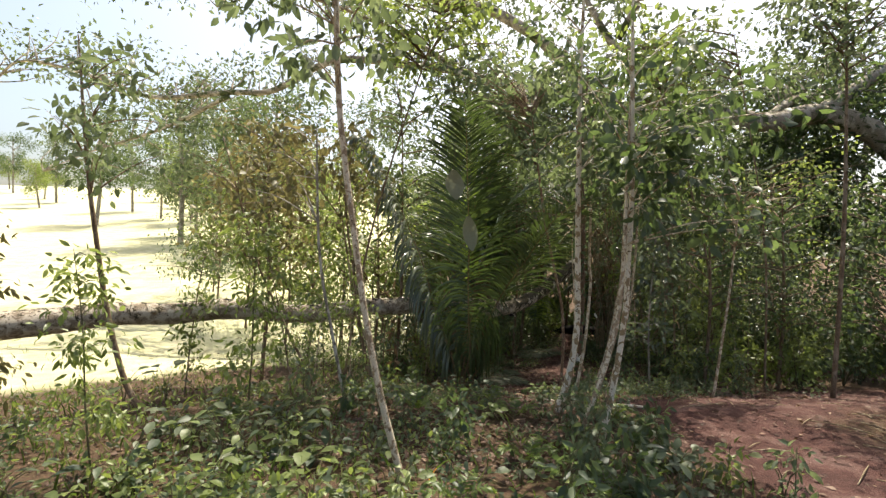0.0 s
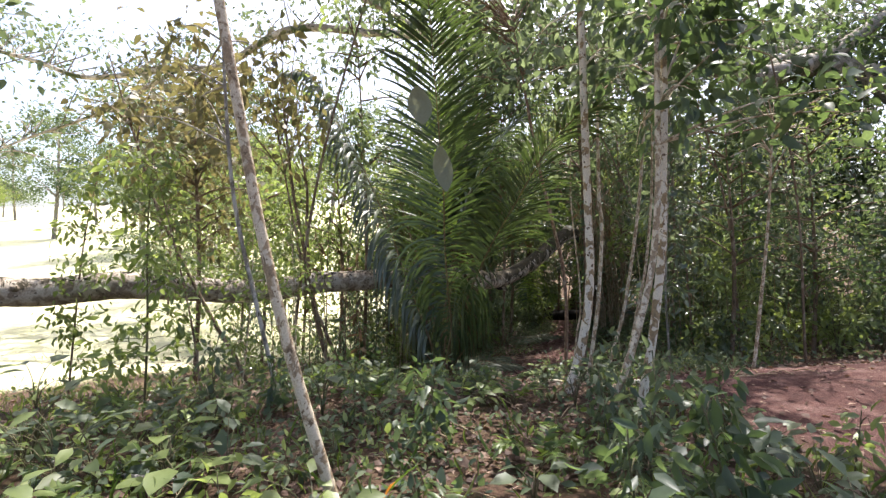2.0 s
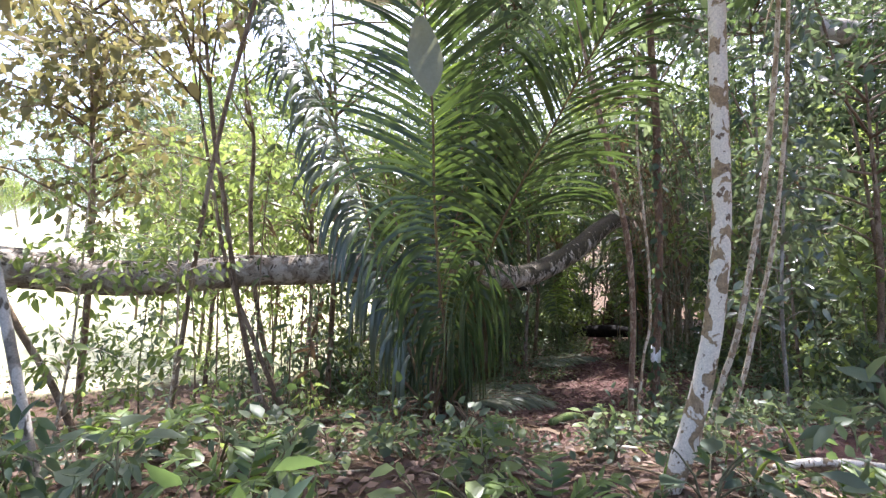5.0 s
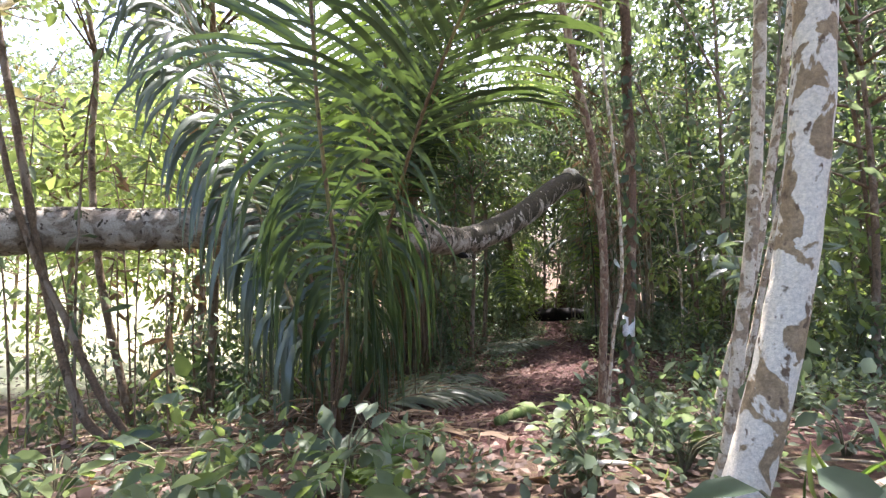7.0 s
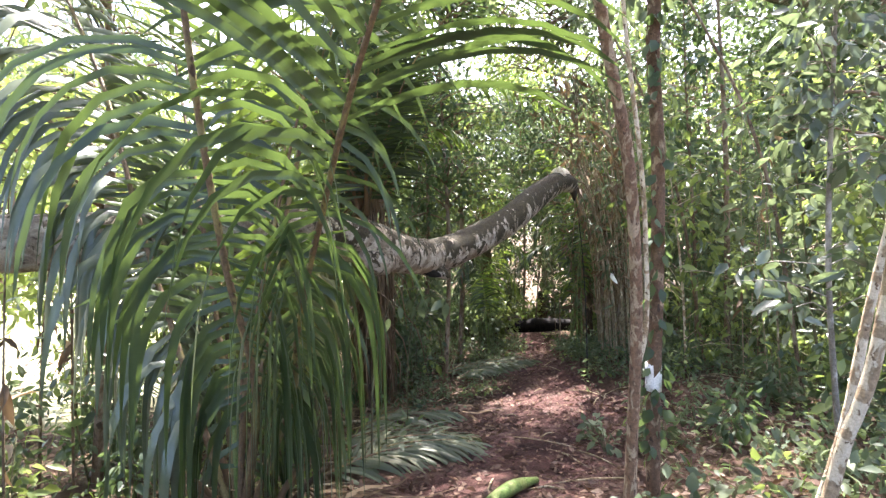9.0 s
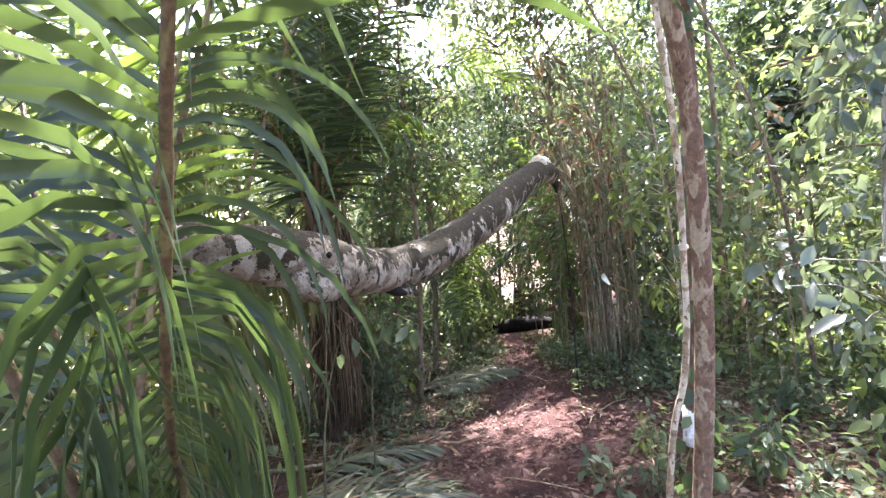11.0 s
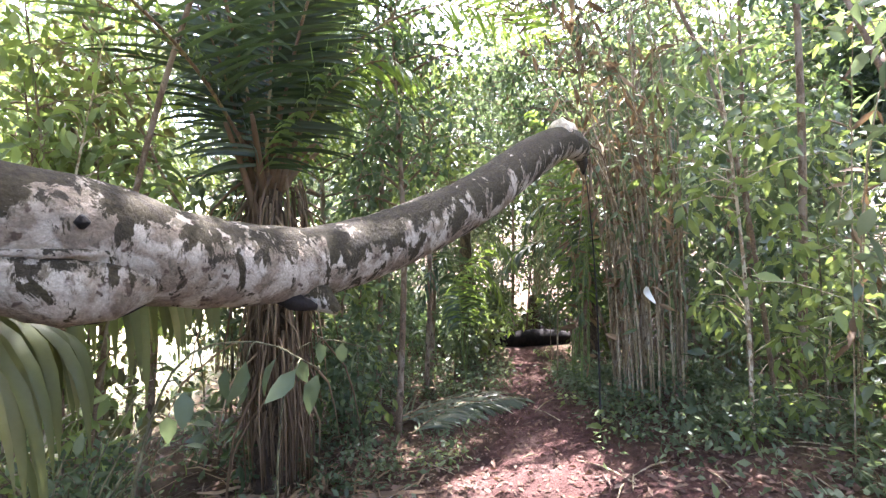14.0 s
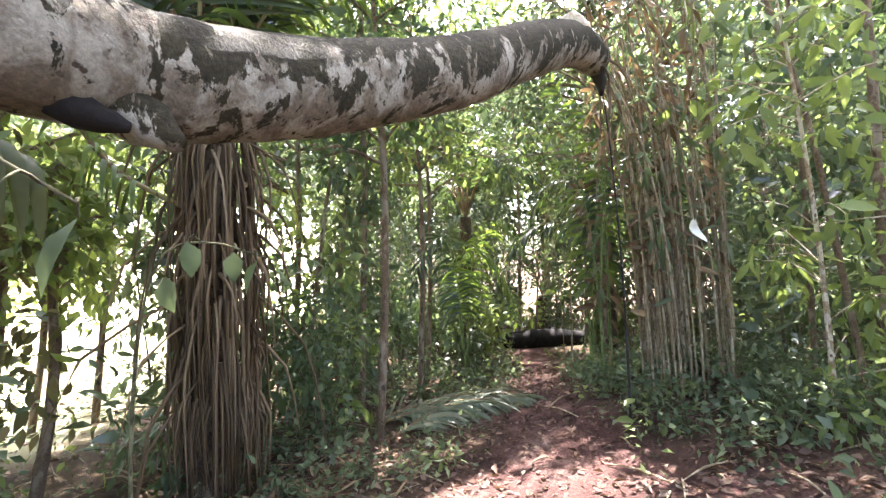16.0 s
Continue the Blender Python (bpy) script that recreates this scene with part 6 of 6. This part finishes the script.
def broad_plant(x, y, n, size, tall_m, label, leaf):
    t = thing("broadleaf_plant", label, "plant", on_ground(x, y, -0.02), "broad-leaved plants")
    pieces, pos, out = [], [], []
    for k in range(n):
        a = k * 2.4 + RNG.uniform(0, 0.6)
        h = tall_m * RNG.uniform(0.55, 1.0)
        q = np.array([math.cos(a) * 0.4 * tall_m, math.sin(a) * 0.4 * tall_m, h])
        pieces.append(tube([(0, 0, 0), q * np.array([0.3, 0.3, 0.7]), q], [0.006, 0.005, 0.003], 5, 0.1))
        pos.append(q)
        out.append((math.cos(a), math.sin(a), RNG.uniform(-0.3, 0.3)))
    v, f = join(pieces)
    part("stem", mesh_of("stem", v, f, STEM), t)
    for p, o in zip(pos, out):
        v, f = leaves(np.array([p]), np.array([o]), size * RNG.uniform(0.7, 1.15), 1.35, "leaf", 0.12, 1.0)
        part("leaf", mesh_of("leaf", v, f, leaf), t)


for x, y, n, s, h, leaf, label in ((-1.85, -0.85, 6, 0.24, 0.3, LEAF_BRIGHT, "plant with large heart-shaped bright green leaves"), (-2.1, -0.6, 4, 0.2, 0.4, LEAF_BRIGHT, "seedling with large light green leaves"), (-2.6, -1.2, 6, 0.16, 0.35, LEAF_BRIGHT, "light green leafy seedling in the undergrowth"), (-3.3, -0.2, 7, 0.15, 0.4, LEAF_BRIGHT, "light green leafy seedling near the field"), (-2.2, 0.3, 7, 0.14, 0.45, LEAF_BRIGHT, "light green seedling beside a leaning tree"), (-1.6, -1.5, 6, 0.14, 0.3, LEAF_BRIGHT, "light green seedling among ferns"), (0.2, -1.0, 5, 0.17, 0.25, LEAF, "low plant with pale broad leaves"),
                                   (-5.2, 1.4, 5, 0.24, 0.5, LEAF_BRIGHT, "broad-leaved plant in sunlight by the field"), (-4.7, 1.6, 4, 0.22, 0.5, LEAF, "broad-leaved plant beside the field's edge"), (-0.55, 0.4, 5, 0.19, 0.3, LEAF, "plant with upright broad green leaves"),
                                   (1.0, 0.75, 6, 0.16, 0.4, LEAF_DARK, "leafy plant at the foot of a white tree"), (1.32, 2.75, 12, 0.13, 0.32, LEAF_BRIGHT, "bright green leafy bush lit by the sun"), (1.15, 2.62, 9, 0.12, 0.28, LEAF_BRIGHT, "bright green seedling lit by the sun"),
                                   (2.5, -1.2, 5, 0.16, 0.4, LEAF_BRIGHT, "light green seedling on bare red earth"), (1.9, 0.2, 10, 0.14, 0.3, LEAF_DARK, "dark leafy plant beside leaning trees"), (-1.35, 0.6, 7, 0.15, 0.45, LEAF, "leafy plant under the leaning tree")):
    broad_plant(x, y, n, s, h, label, leaf)


def fern(x, y, n, size, label):
    t = thing("fern", label, "fern", (0, 0, 0), "ferns of the forest floor")
    b = np.array(on_ground(x, y, -0.01))
    for k in range(n):
        a = k * 2.4 + RNG.uniform(0, 0.8)
        o = np.array([math.cos(a), math.sin(a), 0])
        frond(t, [b, b + o * size * 0.35 + np.array([0, 0, size * 0.5]), b + o * size * 0.7 + np.array([0, 0, size * 0.6]), b + o * size + np.array([0, 0, size * 0.4])], 13, size * 0.3, 0.4, PALM_LIT, STEM, 0.004, size * 0.07, bare=0.25, sweep=0.3)


for x, y, n, size in ((-0.4, -1.5, 5, 0.34), (0.35, -0.5, 6, 0.36), (-2.4, -1.2, 5, 0.32), (0.9, -1.3, 5, 0.34), (-0.9, 0.9, 6, 0.4), (0.45, 0.95, 5, 0.36), (-3.1, 0.4, 5, 0.36), (1.75, 0.9, 5, 0.34), (0.2, 1.9, 5, 0.32), (-1.7, 1.5, 6, 0.4)):
    fern(x, y, n, size, "small light green fern among herbs")


def arching_twig(line, at, size, label, leaf):
    """A thin stem that bends over, with large leaves hanging from it."""
    t = thing("seedling", label, "seedling", (0, 0, 0), "seedlings under the fallen trunk")
    pieces = [tube(line, [0.008, 0.007, 0.005, 0.003], 6, 0.06, 0.05)]
    c = curve_through(line, 0.05)
    for q in np.array(at):
        a = c[np.argmin(np.linalg.norm(c - q, axis=1))]
        pieces.append(tube([a, (a + q) / 2 + np.array([0, 0, 0.02]), q], [0.003, 0.003, 0.002], 4, 0.05))
    v, f = join(pieces)
    part("stem", mesh_of("stem", v, f, STEM), t)
    for q in np.array(at):
        o = np.array([RNG.normal(0, 0.35), RNG.normal(-0.2, 0.3), -1.0])
        v, f = leaves(q[None], o[None], size * RNG.uniform(0.8, 1.15), 1.15, "leaf", 0.2, 0.3)
        part("leaf", mesh_of("leaf", v, f, leaf), t)


arching_twig([on_ground(0.42, 4.75, -0.02), (0.45, 4.75, 0.7), (0.6, 4.75, 1.25), (0.85, 4.77, 1.33), (1.05, 4.8, 1.22)],
             [(0.98, 4.74, 1.24), (0.9, 4.84, 1.26), (0.83, 4.72, 1.28), (0.74, 4.82, 1.24), (0.65, 4.7, 1.2), (0.57, 4.78, 1.1), (0.78, 4.9, 1.18), (1.04, 4.82, 1.2)], 0.125, "leafy seedling with large dark leaves bending over below the trunk", LEAF)
arching_twig([on_ground(0.75, 5.6, -0.02), (0.76, 5.55, 0.6), (0.85, 5.48, 1.1), (1.0, 5.45, 1.2), (1.2, 5.5, 1.14)],
             [(0.98, 5.4, 1.2), (1.08, 5.5, 1.17), (1.16, 5.46, 1.14), (1.2, 5.54, 1.12), (0.88, 5.5, 1.1)], 0.11, "thin bending seedling with a yellowing leaf before the shaggy palm", LEAF)
broad_plant(-0.1, 5.4, 12, 0.1, 1.2, "leafy seedling below the fallen trunk", LEAF)


def ground_stick(points, r, name, label, category, material):
    v, f = tube([on_ground(x, y, z) for x, y, z in points], [r * 0.8, r, r * 0.5], 8, 0.1, 0.06)
    tagged(new(name, mesh_of(name, v, f, material)), label, category)


ground_stick([(1.03, 3.68, 0.03), (1.3, 3.98, 0.06), (1.57, 4.27, 0.03)], 0.045, "palm_sheath", "yellow-green fallen palm leaf sheath on the path", "palm sheath", RACHIS_GREEN)
ground_stick([(-3.2, -0.18, 0.05), (-2.3, -0.6, 0.08), (-1.5, -0.77, 0.05)], 0.014, "stick", "long thin pale bent stick lying among herbs", "stick", BARK_GREY)
ground_stick([(0.94, 2.06, 0.03), (1.1, 2.03, 0.04), (1.26, 2.02, 0.03)], 0.014, "stick", "pale stick lying beside a bright bush", "stick", BARK_WHITE)
ground_stick([(1.75, 1.5, 0.03), (2.1, 1.6, 0.06), (2.5, 1.5, 0.03)], 0.025, "stick", "pale dead branch lying at the clearing's edge", "stick", BARK_WHITE)
ground_stick([(-0.6, 6.6, 0.03), (0.1, 6.4, 0.06), (0.7, 6.6, 0.03)], 0.02, "stick", "dry brown branch lying before a shaggy palm", "stick", STRAW_STEM)
v, f = leaves(np.array([on_ground(-0.65, -1.1, 0.05)]), np.array([(0.3, 1.0, 0.5)]), 0.17, 1.0)
tagged(new("orange_leaf", mesh_of("orange_leaf", v, f, ORANGE_LEAF)), "fallen bright orange leaf lying in the grass", "leaf")
